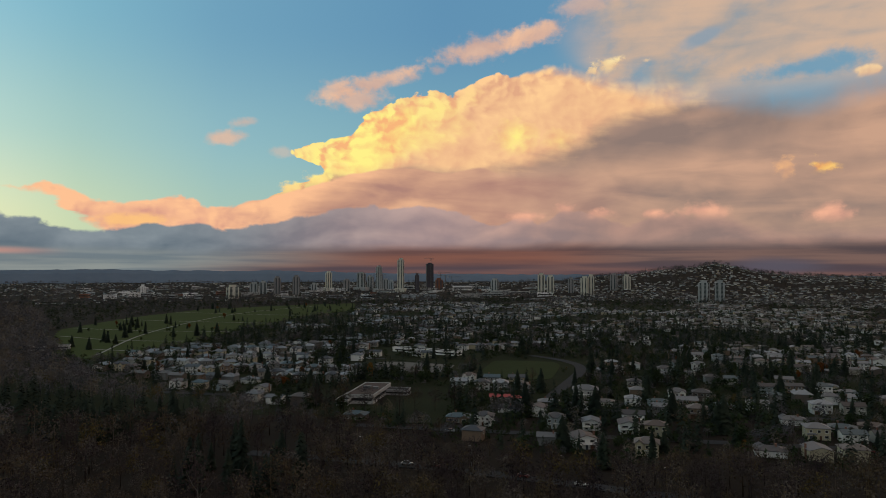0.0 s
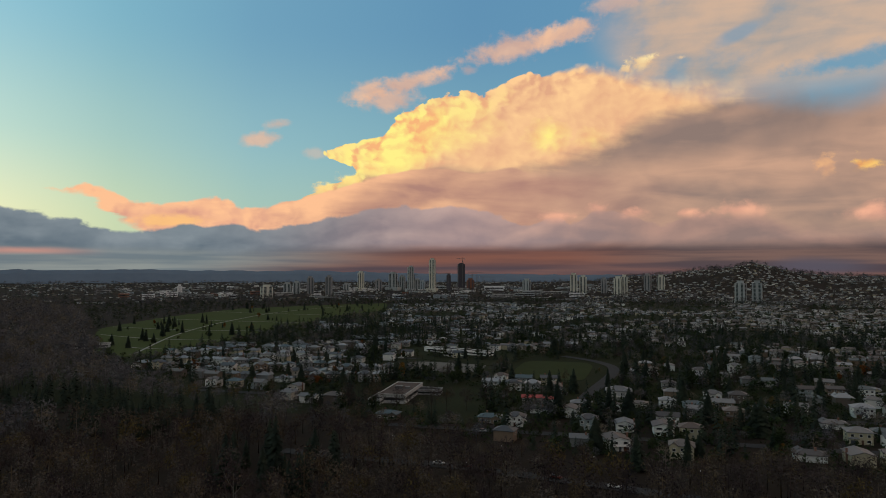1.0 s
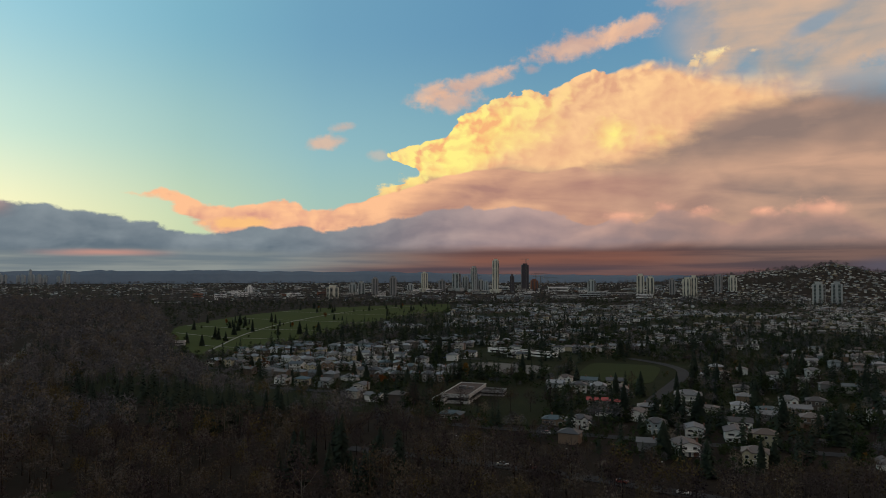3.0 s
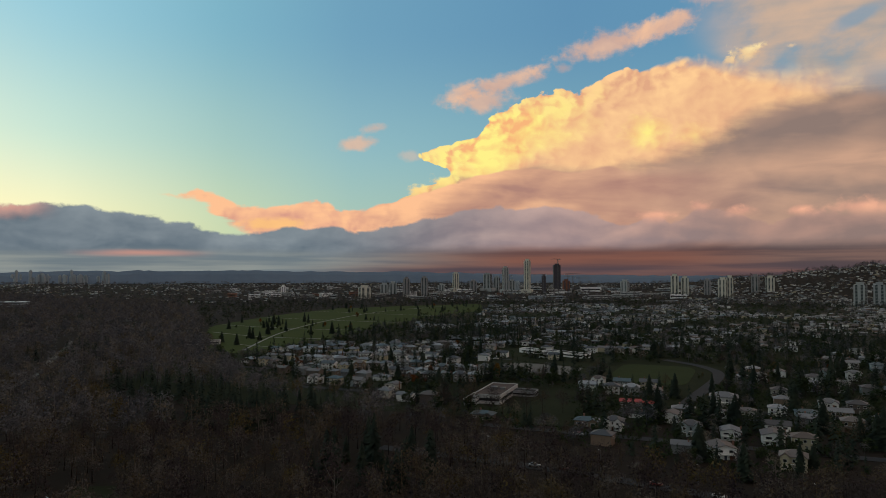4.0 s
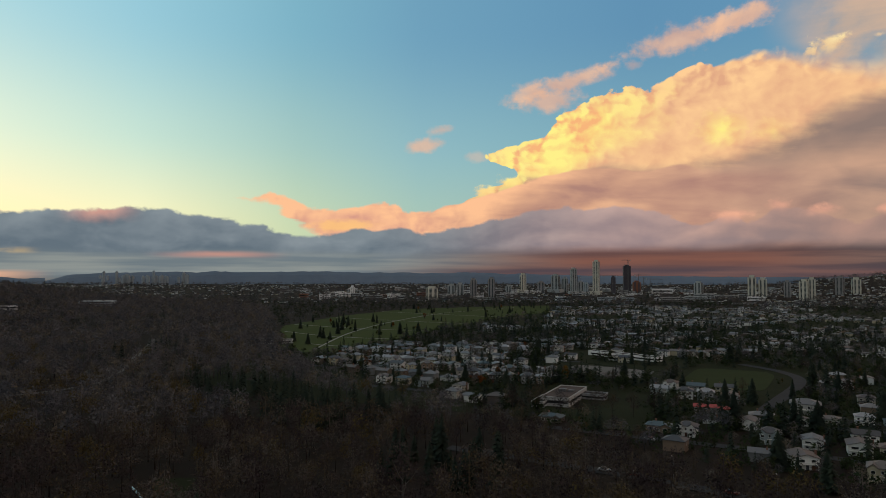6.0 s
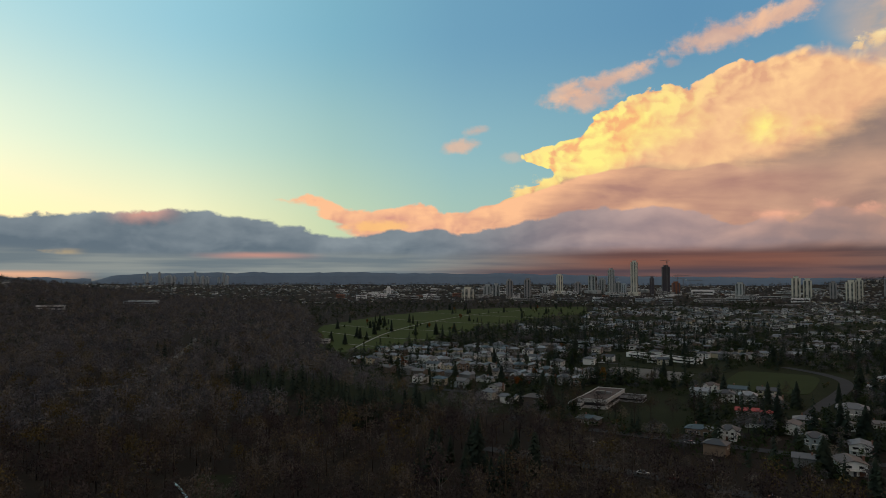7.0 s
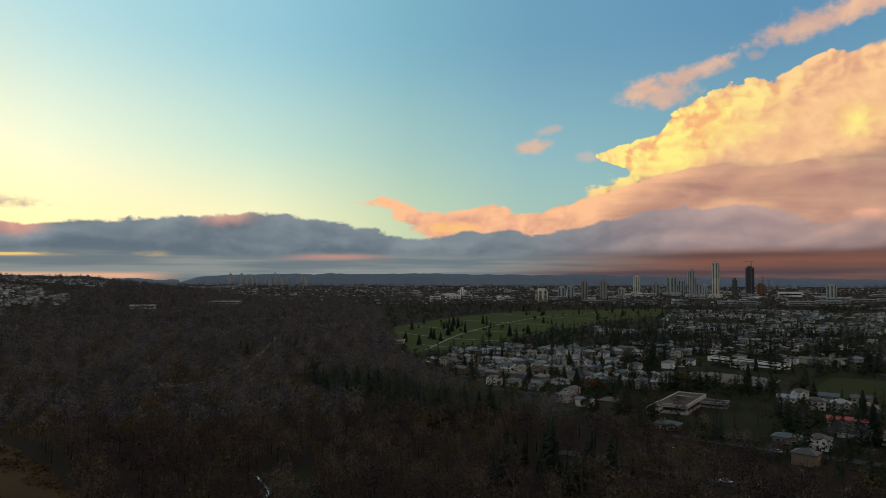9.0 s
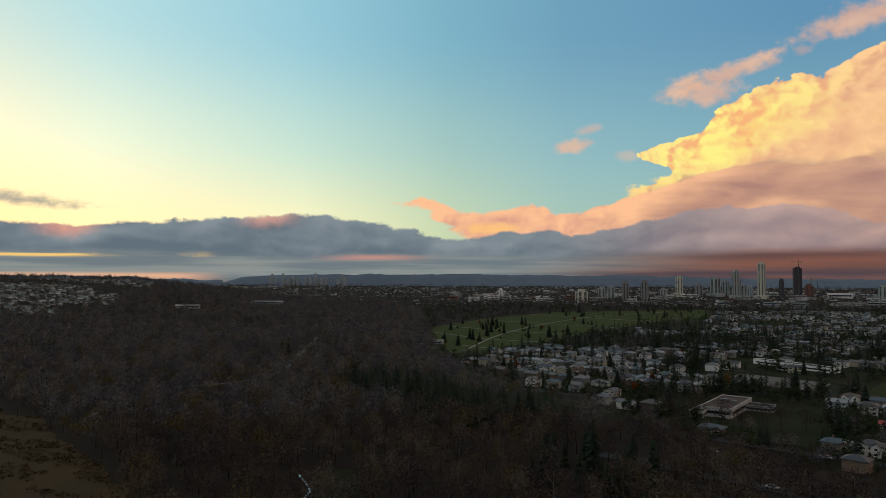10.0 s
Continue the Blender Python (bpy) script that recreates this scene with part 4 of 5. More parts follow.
for px, py, a, r in spots:
    grove = noise.noise(Vector((px / 70, py / 70, 4.2)))
    dark = grove > (0.04 if 17 < a < 36 and 320 < r < 590 else 0.22 if 10 < a < 37 and r < 500 else 9 if a > 37 and r < 520 else 0.40)
    turn, size = rng.uniform(0, 6.28), rng.uniform(0.58, 1.2) * (1.0 if r < 720 else 0.9)
    if a < 30:
        size *= min(max((1.0 - r / (float(wood_edge(a)) + 12)) * 6.0, 0.42), 1.0)
    if dark:
        size *= rng.uniform(0.6, 0.95)
    z = float(height(px, py))
    if r < 340 and things < 250 and not dark:
        things += 1
        ob = tree_thing("bare_tree", ("bare", int(rng.integers(6))), px, py, math.degrees(turn), size)
        tagged(ob, "leafless brown deciduous tree in dense woodland", "tree", "woodland trees")
        continue
    row = (px, py, z, turn, size, size * rng.uniform(0.9, 1.12), int(rng.integers(60)))
    if not dark and r < 720 and rng.random() < (0.20 if a > 34 and 240 < r < 520 else 0.07):
        WOODS["olive"].append((px, py, z, turn, size, size, int(rng.integers(60))))
        continue
    if dark:
        WOODS["fir_near" if r < 340 else "fir_mid" if r < 760 else "fir_far"].append(row)
    elif r < 310:
        WOODS["near"].append(row)
    elif r < 720:
        WOODS["mid"].append(row)
    else:
        WOODS["far"].append(row)
# hillsides and gardens beyond the street grid
for _ in range(9500):
    a = rng.uniform(-37, 66)
    r = math.sqrt(rng.uniform(1500 ** 2, 4600 ** 2)) if rng.random() < 0.5 else rng.uniform(1500, 2900)
    x, y = -r * math.sin(radians(a)), r * math.cos(radians(a))
    if kept(x, y, 5) or noise.noise(Vector((x / 260, y / 260, 8.0))) < -0.22:
        continue
    if -10 < a < 30 and r > 1900 and rng.random() < 0.35:
        continue
    k = "fir_far" if rng.random() < 0.45 else "far"
    size = rng.uniform(0.6, 1.0) * (1.0 + 0.25 * (r > 2500))
    WOODS[k].append((x, y, float(height(x, y)), rng.uniform(0, 6.28), size * 1.2, size, int(rng.integers(60))))

for _ in range(1500):
    a, r = rng.uniform(44, 66), rng.uniform(1050, 2000)
    x, y = -r * math.sin(radians(a)), r * math.cos(radians(a))
    size = rng.uniform(0.5, 0.9)
    WOODS["fir_far" if rng.random() < 0.5 else "far"].append((x, y, float(height(x, y)), rng.uniform(0, 6.28), size * 1.1, size, int(rng.integers(60))))

# ---- trees among the houses ----
garden = 0
for _ in range(17000):
    a = rng.uniform(-37, 33)
    r = math.sqrt(rng.uniform(240 ** 2, 1720 ** 2)) if rng.random() < 0.6 else rng.uniform(250, 900)
    x, y = -r * math.sin(radians(a)), r * math.cos(radians(a))
    if r < float(wood_edge(a)) or kept(x, y, 3) or on_road(x, y, 4) or by_house(x, y, 6.5 if r < 620 else 5.2):
        continue
    v_ = (-x * UY + y * UX - 200) % 58
    thick = in_grove(x, y)
    wild = noise.noise(Vector((x / 120, y / 120, 1.7)))
    if not thick and r < 620 and (v_ > 42 or wild < 0.2) and rng.random() < 0.54:
        continue
    d = rng.random()
    turn, size = rng.uniform(0, 360), rng.uniform(0.35, 0.85) if not thick else rng.uniform(0.6, 1.0)
    fir = d < (0.36 if thick else 0.27)
    if r < 640 and garden < 330:
        garden += 1
        if fir:
            tagged(tree_thing("fir_tree", ("fir", int(rng.integers(5))), x, y, turn, size), "dark green fir tree standing among houses", "tree", "garden conifers")
        elif d < 0.56:
            tagged(tree_thing("bare_tree", ("bare", int(rng.integers(6))), x, y, turn, size * 0.75), "leafless garden tree with brown twigs", "tree", "garden trees")
        elif d < 0.9:
            tagged(tree_thing("leafy_tree", ("hedge", int(rng.integers(3))), x, y, turn, size * 1.1), "dark evergreen broadleaf tree between houses", "tree", "garden trees")
        elif d < 0.945:
            tagged(tree_thing("autumn_tree", ("russet", int(rng.integers(3))), x, y, turn, size), "small tree with rusty orange autumn leaves", "tree", "autumn trees")
        else:
            tagged(tree_thing("shrub_tree", ("olive", int(rng.integers(3))), x, y, turn, size * 0.8), "yellowing leafy garden tree", "tree", "autumn trees")
    else:
        row = (x, y, float(height(x, y)), radians(turn), size * (1.0 if fir else 0.85), size * (1.0 if fir else 0.7), int(rng.integers(60)))
        WOODS[("fir_mid" if r < 1000 else "fir_far") if fir else "leafy" if d > 0.58 else ("mid" if r < 800 else "far")].append(row)

scattered("woodland", WOOD_STUFF, WOODS["near"], TWIG, "dense leafless brown woodland seen from above", "woods")
# the farther woods take the twig colour with haze painted in
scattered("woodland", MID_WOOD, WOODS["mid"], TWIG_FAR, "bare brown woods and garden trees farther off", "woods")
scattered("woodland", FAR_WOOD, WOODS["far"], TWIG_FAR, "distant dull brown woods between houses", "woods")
scattered("autumn_woodland", [bare_crown(170 + s, 14.0, 320, 0.48, 0.30) for s in range(4)], WOODS["olive"], OLIVE, "trees holding dull yellow-brown leaves among bare woods", "woods")
scattered("evergreen_clumps", [leafy(150 + s, 13.0, 70, 0.8, 0.4, 0.0) for s in range(4)], WOODS["leafy"], HEDGE, "dark evergreen broadleaf trees among houses", "woods")
scattered("conifer_wood", [conifer(10 + s, boughs=150, wide=0.26) for s in range(4)], WOODS["fir_near"] or [(-100, 330, 0, 0, 1, 1, 0)], NEEDLE, "dark green conifers within the bare woods", "woods")
scattered("conifer_wood", MID_FIR, WOODS["fir_mid"], NEEDLE, "dark conifers among woods and houses", "woods")
scattered("conifer_wood", FAR_FIR, WOODS["fir_far"], NEEDLE, "distant dark conifers on the plain and hills", "woods")

# tall bare trees before the school
for x, y, size in ((-62, 341, 0.95), (-55, 338, 0.8), (-49, 342, 1.05), (-38, 337, 0.9), (-30, 341, 0.7), (-21, 336, 1.0), (-14, 346, 0.85), (-4, 349, 0.75), (6, 352, 0.9)):
    tagged(tree_thing("bare_tree", ("bare", int(rng.integers(6))), x, y, rng.uniform(0, 360), size), "tall leafless tree beside the school field", "tree", "school trees")
# cemetery trees
for _ in range(270):
    pick = rng.random()
    x, y = rng.uniform(-470, -165), rng.uniform(560, 900) if pick < 0.4 else rng.uniform(800, 1500)
    if not inside(CEMETERY, x, y):
        continue
    if garden >= 480 or noise.noise(Vector((x / 90, y / 90, 2.2))) < -0.12:
        continue
    garden += 1
    p = rng.random()
    if p < 0.4:
        tagged(tree_thing("fir_tree", ("fir", int(rng.integers(5))), x, y, rng.uniform(0, 360), rng.uniform(0.35, 0.8)), "dark conifer standing on the cemetery lawn", "tree", "cemetery trees")
    elif p < 0.9:
        tagged(tree_thing("clipped_shrub", ("hedge", int(rng.integers(3))), x, y, rng.uniform(0, 360), rng.uniform(0.3, 0.45)), "small round dark shrub on the cemetery lawn", "shrub", "cemetery shrubs")
    else:
        tagged(tree_thing("autumn_tree", ("russet", int(rng.integers(3))), x, y, rng.uniform(0, 360), rng.uniform(0.6, 0.9)), "russet-brown tree on the cemetery lawn", "tree", "cemetery trees")

# garden shrubs and hedges
SHRUBS = [leafy(120 + s, 2.6, 13, 0.38, 0.6, 0.0) for s in range(4)]
rows_ = []
for _ in range(20000):
    a = rng.uniform(-37, 31)
    r = rng.uniform(250, 1300)
    x, y = -r * math.sin(radians(a)), r * math.cos(radians(a))
    if r < float(wood_edge(a)) or kept(x, y, 0) or on_road(x, y, 1) or by_house(x, y, 5.4) or not by_house(x, y, 17.0):
        continue
    size = rng.uniform(0.5, 1.5)
    rows_.append((x, y, 0, rng.uniform(0, 6.28), size, size * rng.uniform(0.7, 1.2), int(rng.integers(60))))
scattered("garden_shrubs", SHRUBS, rows_, HEDGE, "dark green shrubs and hedges in the gardens", "shrubs")
# rough tufts over the dry meadow
TUFTS = [leafy(140 + s, 0.9, 9, 0.22, 0.9, 0.0) for s in range(3)]
rows_ = []
for _ in range(9000):
    x, y = rng.uniform(-420, -165), rng.uniform(70, 215)
    if not inside(MEADOW, x, y) or noise.noise(Vector((x / 40 + y / 60, y / 7, 0.7))) < -0.1:
        continue
    size = rng.uniform(0.5, 1.3)
    rows_.append((x, y, 0.2, rng.uniform(0, 6.28), size * 1.6, size * 0.8, int(rng.integers(60))))
scattered("meadow_tufts", TUFTS, rows_, STRAW, "rough tufts of dry straw-brown grass", "grass")


# ---- houses ----
def window(parent, x, y, z, w, h, face="front", name="window"):
    """A ring frame proud of its wall, with the dark pane as a part of it."""
    t, o, i = 0.13, 0.10, 0.04
    ring = []
    for a, b in ((w / 2, h / 2), (w / 2 - t, h / 2 - t)):
        ring.append([(-a, -b), (a, -b), (a, b), (-a, b)])
    s = -1 if face in ("front", "left") else 1

    def at3(p, q, d):
        return (x + p, y + s * d, z + h / 2 + q) if face in ("front", "back") else (x + s * d, y + p, z + h / 2 + q)

    v = [at3(p, q, d) for k, d in ((0, 0.0), (0, o), (1, o), (1, 0.0)) for p, q in ring[k]]
    f = [(4 * k + j, 4 * k + (j + 1) % 4, 4 * (k + 1) + (j + 1) % 4, 4 * (k + 1) + j) for k in range(3) for j in range(4)]
    ob = part(name, Shape().add(v, f), TRIM, parent)
    p0, p1 = at3(-w / 2 + t, -h / 2 + t, 0.01), at3(w / 2 - t, h / 2 - t, i)
    lo, hi = [min(a, b) for a, b in zip(p0, p1)], [max(a, b) for a, b in zip(p0, p1)]
    part("pane", Shape().box(*lo, *hi), GLASS, ob)
    return ob


def door(parent, x, y, w, h, name="door"):
    """A grooved leaf: one slab whose face steps in and out."""
    prof = [(0.0, 0.0)]
    for k in range(4):
        prof += [(0.07, h * k / 4 + 0.03), (0.07, h * (k + 1) / 4 - 0.05), (0.03, h * (k + 1) / 4 - 0.03), (0.03, h * (k + 1) / 4)]
    prof.append((0.0, h))
    n = len(prof)
    v = [(x + sx * w / 2, y - a, b) for sx in (-1, 1) for a, b in prof]
    return part(name, Shape().add(v, [tuple(range(n))[::-1], tuple(range(n, 2 * n))] + [(k, (k + 1) % n, n + (k + 1) % n, n + k) for k in range(n)]), DOOR, parent)


def balcony(parent, x0, x1, y, z, out=1.6):
    sh = Shape().box(x0, y - out, z - 0.2, x1, y, z)
    for k in np.linspace(x0 + 0.05, x1 - 0.05, max(int((x1 - x0) / 0.9), 2)):
        sh.box(k - 0.05, y - out + 0.02, z, k + 0.05, y - out + 0.12, z + 0.95)
    sh.box(x0, y - out, z + 0.95, x1, y - out + 0.14, z + 1.05)
    for k in (x0 + 0.12, x1 - 0.32):
        sh.box(k, y - out + 0.1, 0, k + 0.2, y - out + 0.3, z - 0.2)
    return part("balcony", sh, TRIM, parent)


def chimney(parent, x, y, z0, z1):
    sh = Shape().box(x - 0.4, y - 0.35, z0, x + 0.4, y + 0.35, z1).box(x - 0.5, y - 0.45, z1, x + 0.5, y + 0.45, z1 + 0.18)
    return part("chimney", sh, BRICK, parent)


def house_twin(root):
    part("wall", Shape().box(-5.5, -4.6, 0, 5.5, 4.8, 5.9).pent(-5.2, -1.6, -6.0, -4.5, 0, 5.9, 1.5, "y").pent(1.6, 5.2, -6.0, -4.5, 0, 5.9, 1.5, "y"), WALL, root)
    part("roof", Shape().hip(-6.1, -5.2, 6.1, 5.4, 5.9, 2.4).gable(-5.7, -6.5, -1.1, -1.0, 5.95, 1.9, "y").gable(1.1, -6.5, 5.7, -1.0, 5.95, 1.9, "y"), ROOF, root)
    for x in (-3.4, 3.4):
        window(root, x, -6.0, 3.7, 1.7, 1.5)
        window(root, x, -6.0, 1.0, 2.0, 1.4)
    window(root, 0, -4.6, 3.6, 1.2, 1.6)
    door(root, 0, -4.6, 1.2, 2.2)
    part("eaves_trim", Shape().box(-1.2, -5.6, 2.7, 1.2, -4.6, 2.95), TRIM, root)


def house_hipped(root):
    part("wall", Shape().box(-5.6, -4.5, 0, 5.6, 4.5, 5.8).box(-5.2, -5.6, 0, -1.2, -4.5, 2.9), WALL, root)
    part("roof", Shape().hip(-6.3, -5.2, 6.3, 5.2, 5.8, 2.1).hip(-5.6, -6.2, -0.8, -4.5, 2.9, 0.6), ROOF, root)
    for x in (-3.6, 0.2, 3.7):
        window(root, x, -4.5, 3.6, 1.6, 1.5)
    window(root, 3.7, -4.5, 0.9, 2.0, 1.5)
    door(root, -3.2, -5.6, 2.6, 2.2, "garage_door")
    door(root, 0.9, -4.5, 1.1, 2.2)
    window(root, 5.6, 0, 3.4, 1.6, 1.3, "right")
    window(root, -5.6, 0, 3.4, 1.6, 1.3, "left")


def house_front_gable(root):
    part("wall", Shape().pent(-5.2, 5.2, -6.2, 6.2, 0, 5.3, 1.5, "y"), WALL, root)
    part("roof", Shape().gable(-6.0, -7.0, 6.0, 6.9, 5.05, 1.78, "y"), ROOF, root)
    window(root, -2.4, -6.2, 3.1, 3.2, 1.5)
    window(root, 2.7, -6.2, 3.1, 2.0, 1.6)
    window(root, -3.0, -6.2, 0.7, 1.8, 1.2)
    door(root, 0.2, -6.2, 1.2, 2.1)
    door(root, 3.2, -6.2, 2.6, 2.1, "garage_door")
    balcony(root, -5.0, 5.0, -6.2, 2.75)
    chimney(root, 5.65, 1.0, 0, 7.2)


def house_side_gable(root):
    part("wall", Shape().pent(-6.2, 6.2, -4.2, 4.2, 0, 5.4, 1.6, "x"), WALL, root)
    part("roof", Shape().gable(-6.9, -5.0, 6.9, 5.0, 5.1, 1.95, "x"), ROOF, root)
    for x, w in ((-4.0, 2.2), (0.0, 1.4), (3.6, 2.4)):
        window(root, x, -4.2, 3.2, w, 1.4)
    window(root, -3.9, -4.2, 0.7, 2.0, 1.3)
    door(root, 0.2, -4.2, 1.1, 2.1)
    door(root, 3.8, -4.2, 2.7, 2.1, "garage_door")
    balcony(root, 1.6, 6.0, -4.2, 2.8, 1.4)
    chimney(root, -3.0, 1.2, 5.8, 8.0)


def house_low(root):
    part("wall", Shape().box(-6.6, -4.2, 0, 6.6, 4.2, 3.1).pent(1.6, 6.2, -5.8, -4.1, 0, 3.1, 1.2, "y"), WALL, root)
    part("roof", Shape().hip(-7.3, -4.9, 7.3, 4.9, 3.1, 1.7).gable(1.0, -6.4, 6.8, -1.2, 3.1, 1.55, "y"), ROOF, root)
    window(root, 3.9, -5.8, 0.9, 2.4, 1.4)
    window(root, -4.4, -4.2, 0.9, 2.2, 1.3)
    window(root, -1.6, -4.2, 0.9, 1.4, 1.3)
    door(root, 0.5, -4.2, 1.1, 2.1)
    chimney(root, -2.2, 0.9, 3.6, 5.9)


def house_villa(root):
    part("wall", Shape().box(-7, -5, 0, 7, 5, 6.2).box(-7.2, -5.2, 2.95, 7.2, 5.2, 3.25).box(-6.4, -6.4, 0, -3.0, -5, 6.2).box(3.0, -6.4, 0, 6.4, -5, 6.2), STUCCO, root, "cream stucco wall")
    part("roof", Shape().hip(-7.8, -5.9, 7.8, 5.9, 6.2, 2.3).hip(-7.0, -7.0, -2.4, -1.0, 6.25, 1.5).hip(2.4, -7.0, 7.0, -1.0, 6.25, 1.5), ROOF, root)
    for x in (-4.7, 4.7):
        window(root, x, -6.4, 3.7, 1.7, 1.7)
        window(root, x, -6.4, 0.8, 1.7, 1.7)
    for x in (-1.7, 1.7):
        window(root, x, -5.2, 3.7, 1.2, 1.7)
        part("column", Shape().tube((x * 1.2, -6.6, 0), (x * 1.2, -6.6, 3.3), 0.22, 0.18, 8), TRIM, root)
    part("porch_roof", Shape().box(-2.6, -7.0, 3.3, 2.6, -5.2, 3.6), TRIM, root)
    door(root, 0, -5.2, 1.6, 2.4)


KINDS = {"twin": house_twin, "hipped": house_hipped, "front_gable": house_front_gable, "side_gable": house_side_gable, "low": house_low, "villa": house_villa}
LABELS = {"twin": "two-storey house with twin front gables", "hipped": "two-storey house with a hipped shingle roof", "front_gable": "two-storey stucco house with a wide low gable and balcony",
          "side_gable": "two-storey house with side gables and a balcony", "low": "low bungalow with a hipped shingle roof", "villa": "large cream stucco villa with a hipped roof and columns"}
made = {}


def put_house(kind, x, y, turn, size=1.0):
    if kind in made:
        ob = copy_thing(made[kind], pose(x, y, 0.1, 0, 0, turn))
        ob.scale = (size, size, size)
        return ob
    root = new("house")
    KINDS[kind](root)
    root.matrix_basis = pose(x, y, 0.1, 0, 0, turn)
    root.scale = (size, size, size)
    made[kind] = tagged(root, LABELS[kind], "house", "neighbourhood houses")
    return root


for kind, x, y, turn in HEROES:
    put_house(kind, x, y, turn, 0.92 if kind == "villa" else 0.8)
NEAR = 200
order = ["side_gable", "front_gable", "hipped", "low", "twin", "side_gable", "low", "hipped"]
for k, (x, y, turn, r) in enumerate(LOTS[:NEAR]):
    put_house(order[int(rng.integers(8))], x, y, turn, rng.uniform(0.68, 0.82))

# farther houses, in one mesh each for walls, roofs and windows
far_wall, far_roof, far_glass = Shape(), Shape(), Shape()


def far_house(x, y, z, turn, size=1.0, panes=True):
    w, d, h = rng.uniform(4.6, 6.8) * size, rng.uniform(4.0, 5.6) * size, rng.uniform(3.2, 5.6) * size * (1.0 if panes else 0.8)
    kind = rng.integers(3)
    a, b, c = Shape(), Shape(), Shape()
    if kind == 0:
        a.box(-w, -d, -1.5, w, d, h)
        b.hip(-w - 0.4, -d - 0.4, w + 0.4, d + 0.4, h, 1.6 * size)
    else:
        ax = "x" if kind == 1 else "y"
        a.pent(-w, w, -d, d, -1.5, h, 1.5 * size, ax)
        b.gable(-w - 0.4, -d - 0.4, w + 0.4, d + 0.4, h - 0.15, 1.7 * size, ax)
    for s in (-1,) if panes else ():
        for wx in (-0.55, 0.4):
            y0, y1 = sorted((s * d, s * (d + 0.06)))
            c.box(wx * w - 1.1, y0, h - 2.1, wx * w + 1.1, y1, h - 0.8)
    ct, st = math.cos(radians(turn)), math.sin(radians(turn))
    for src, dst in ((a, far_wall), (b, far_roof), (c, far_glass)):
        dst.add([(px * ct - py * st + x, px * st + py * ct + y, pz + z) for px, py, pz in src.v], src.f)


for x, y, turn, r in LOTS[NEAR:]:
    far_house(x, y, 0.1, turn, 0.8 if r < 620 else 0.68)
for _ in range(10500):
    a = rng.uniform(-36, 64)
    r = math.sqrt(rng.uniform(1650 ** 2, 4300 ** 2))
    if -9 < a < 40 and rng.random() < 0.55:
        continue
    if a < -8:
        r = rng.uniform(1650, 3050)
    if a > 50:
        r = rng.uniform(1080, 1950)
    elif a > 40 and r < 2000:
        continue
    x, y = -r * math.sin(radians(a)), r * math.cos(radians(a))
    if kept(x, y, 12) or noise.noise(Vector((x / 200, y / 200, 5.0))) > 0.22 or (a > 42 and r < float(wood_edge(a)) + 20) or (33 < a < 51 and r < 1900):
        continue
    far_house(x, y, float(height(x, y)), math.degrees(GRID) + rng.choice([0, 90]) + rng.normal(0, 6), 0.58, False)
for n, sh, mat, lab in (("far_houses", far_wall, WALL_FAR, "pale walls of many small distant houses"), ("far_house_roofs", far_roof, ROOF_FAR, "grey and brown roofs of many distant houses"),
                        ("far_house_windows", far_glass, GLASS, "dark windows of many distant houses")):
    tagged(part(n, sh, mat), lab, "houses", kind="stuff")


# ---- large single buildings ----
def block(name, x, y, w, d, h, turn, wall, roof, label, category, storeys=1, parapet=0.5, z=None, group=""):
    """A flat-roofed building: walls, roof with parapet, and a window strip to each storey and side."""
    root = new(name)
    root.matrix_basis = pose(x, y, float(height(x, y)) if z is None else z, 0, 0, turn)
    part("wall", Shape().box(-w / 2, -d / 2, -1, w / 2, d / 2, h), wall, root)
    rf = Shape().box(-w / 2 + 0.3, -d / 2 + 0.3, h, w / 2 - 0.3, d / 2 - 0.3, h + 0.12, 0)
    for x0, y0, x1, y1 in ((-w / 2 - 0.15, -d / 2 - 0.15, w / 2 + 0.15, -d / 2 + 0.3), (-w / 2 - 0.15, d / 2 - 0.3, w / 2 + 0.15, d / 2 + 0.15),
                           (-w / 2 - 0.15, -d / 2 + 0.3, -w / 2 + 0.3, d / 2 - 0.3), (w / 2 - 0.3, -d / 2 + 0.3, w / 2 + 0.15, d / 2 - 0.3)):
        rf.box(x0, y0, h - 0.1, x1, y1, h + parapet, 1)
    part("roof", rf, (roof, wall), root)
    step = h / storeys
    for k in range(storeys):
        z0 = k * step + step * 0.38
        for side in (-1, 1):
            y0, y1 = sorted((side * d / 2, side * (d / 2 + 0.08)))
            part("window_band", Shape().box(-w * 0.46, y0, z0, w * 0.46, y1, z0 + step * 0.3), GLASS, root)
            x0, x1 = sorted((side * w / 2, side * (w / 2 + 0.08)))
            part("window_band", Shape().box(x0, -d * 0.44, z0, x1, d * 0.44, z0 + step * 0.3), GLASS, root)
    if max(w, d) > 25:
        part("roof_unit", Shape().box(-w * 0.2, -1.5, h + 0.12, -w * 0.2 + 4, 1.5, h + 1.7).box(w * 0.15, -1.2, h + 0.12, w * 0.15 + 3, 1.2, h + 1.4), STEEL, root)
    return tagged(root, label, category, group)


block("school", -41, 386, 15, 40, 4.6, -9, STUCCO, PINKISH, "white school with a stained flat roof", "school", 1)
block("school_wing", -51, 371, 6.5, 20, 3.0, -9, STUCCO, FLAT, "low white flat-roofed school wing", "school")
block("school_wing", -26, 396, 14, 9, 2.8, -9, TOWER_BROWN, FLAT, "low school wing beside a parking area", "school")
block("long_school", -14, 592, 66, 9, 3.4, -33, WHITE, FLAT, "long low white school building with dark windows", "school", 1)
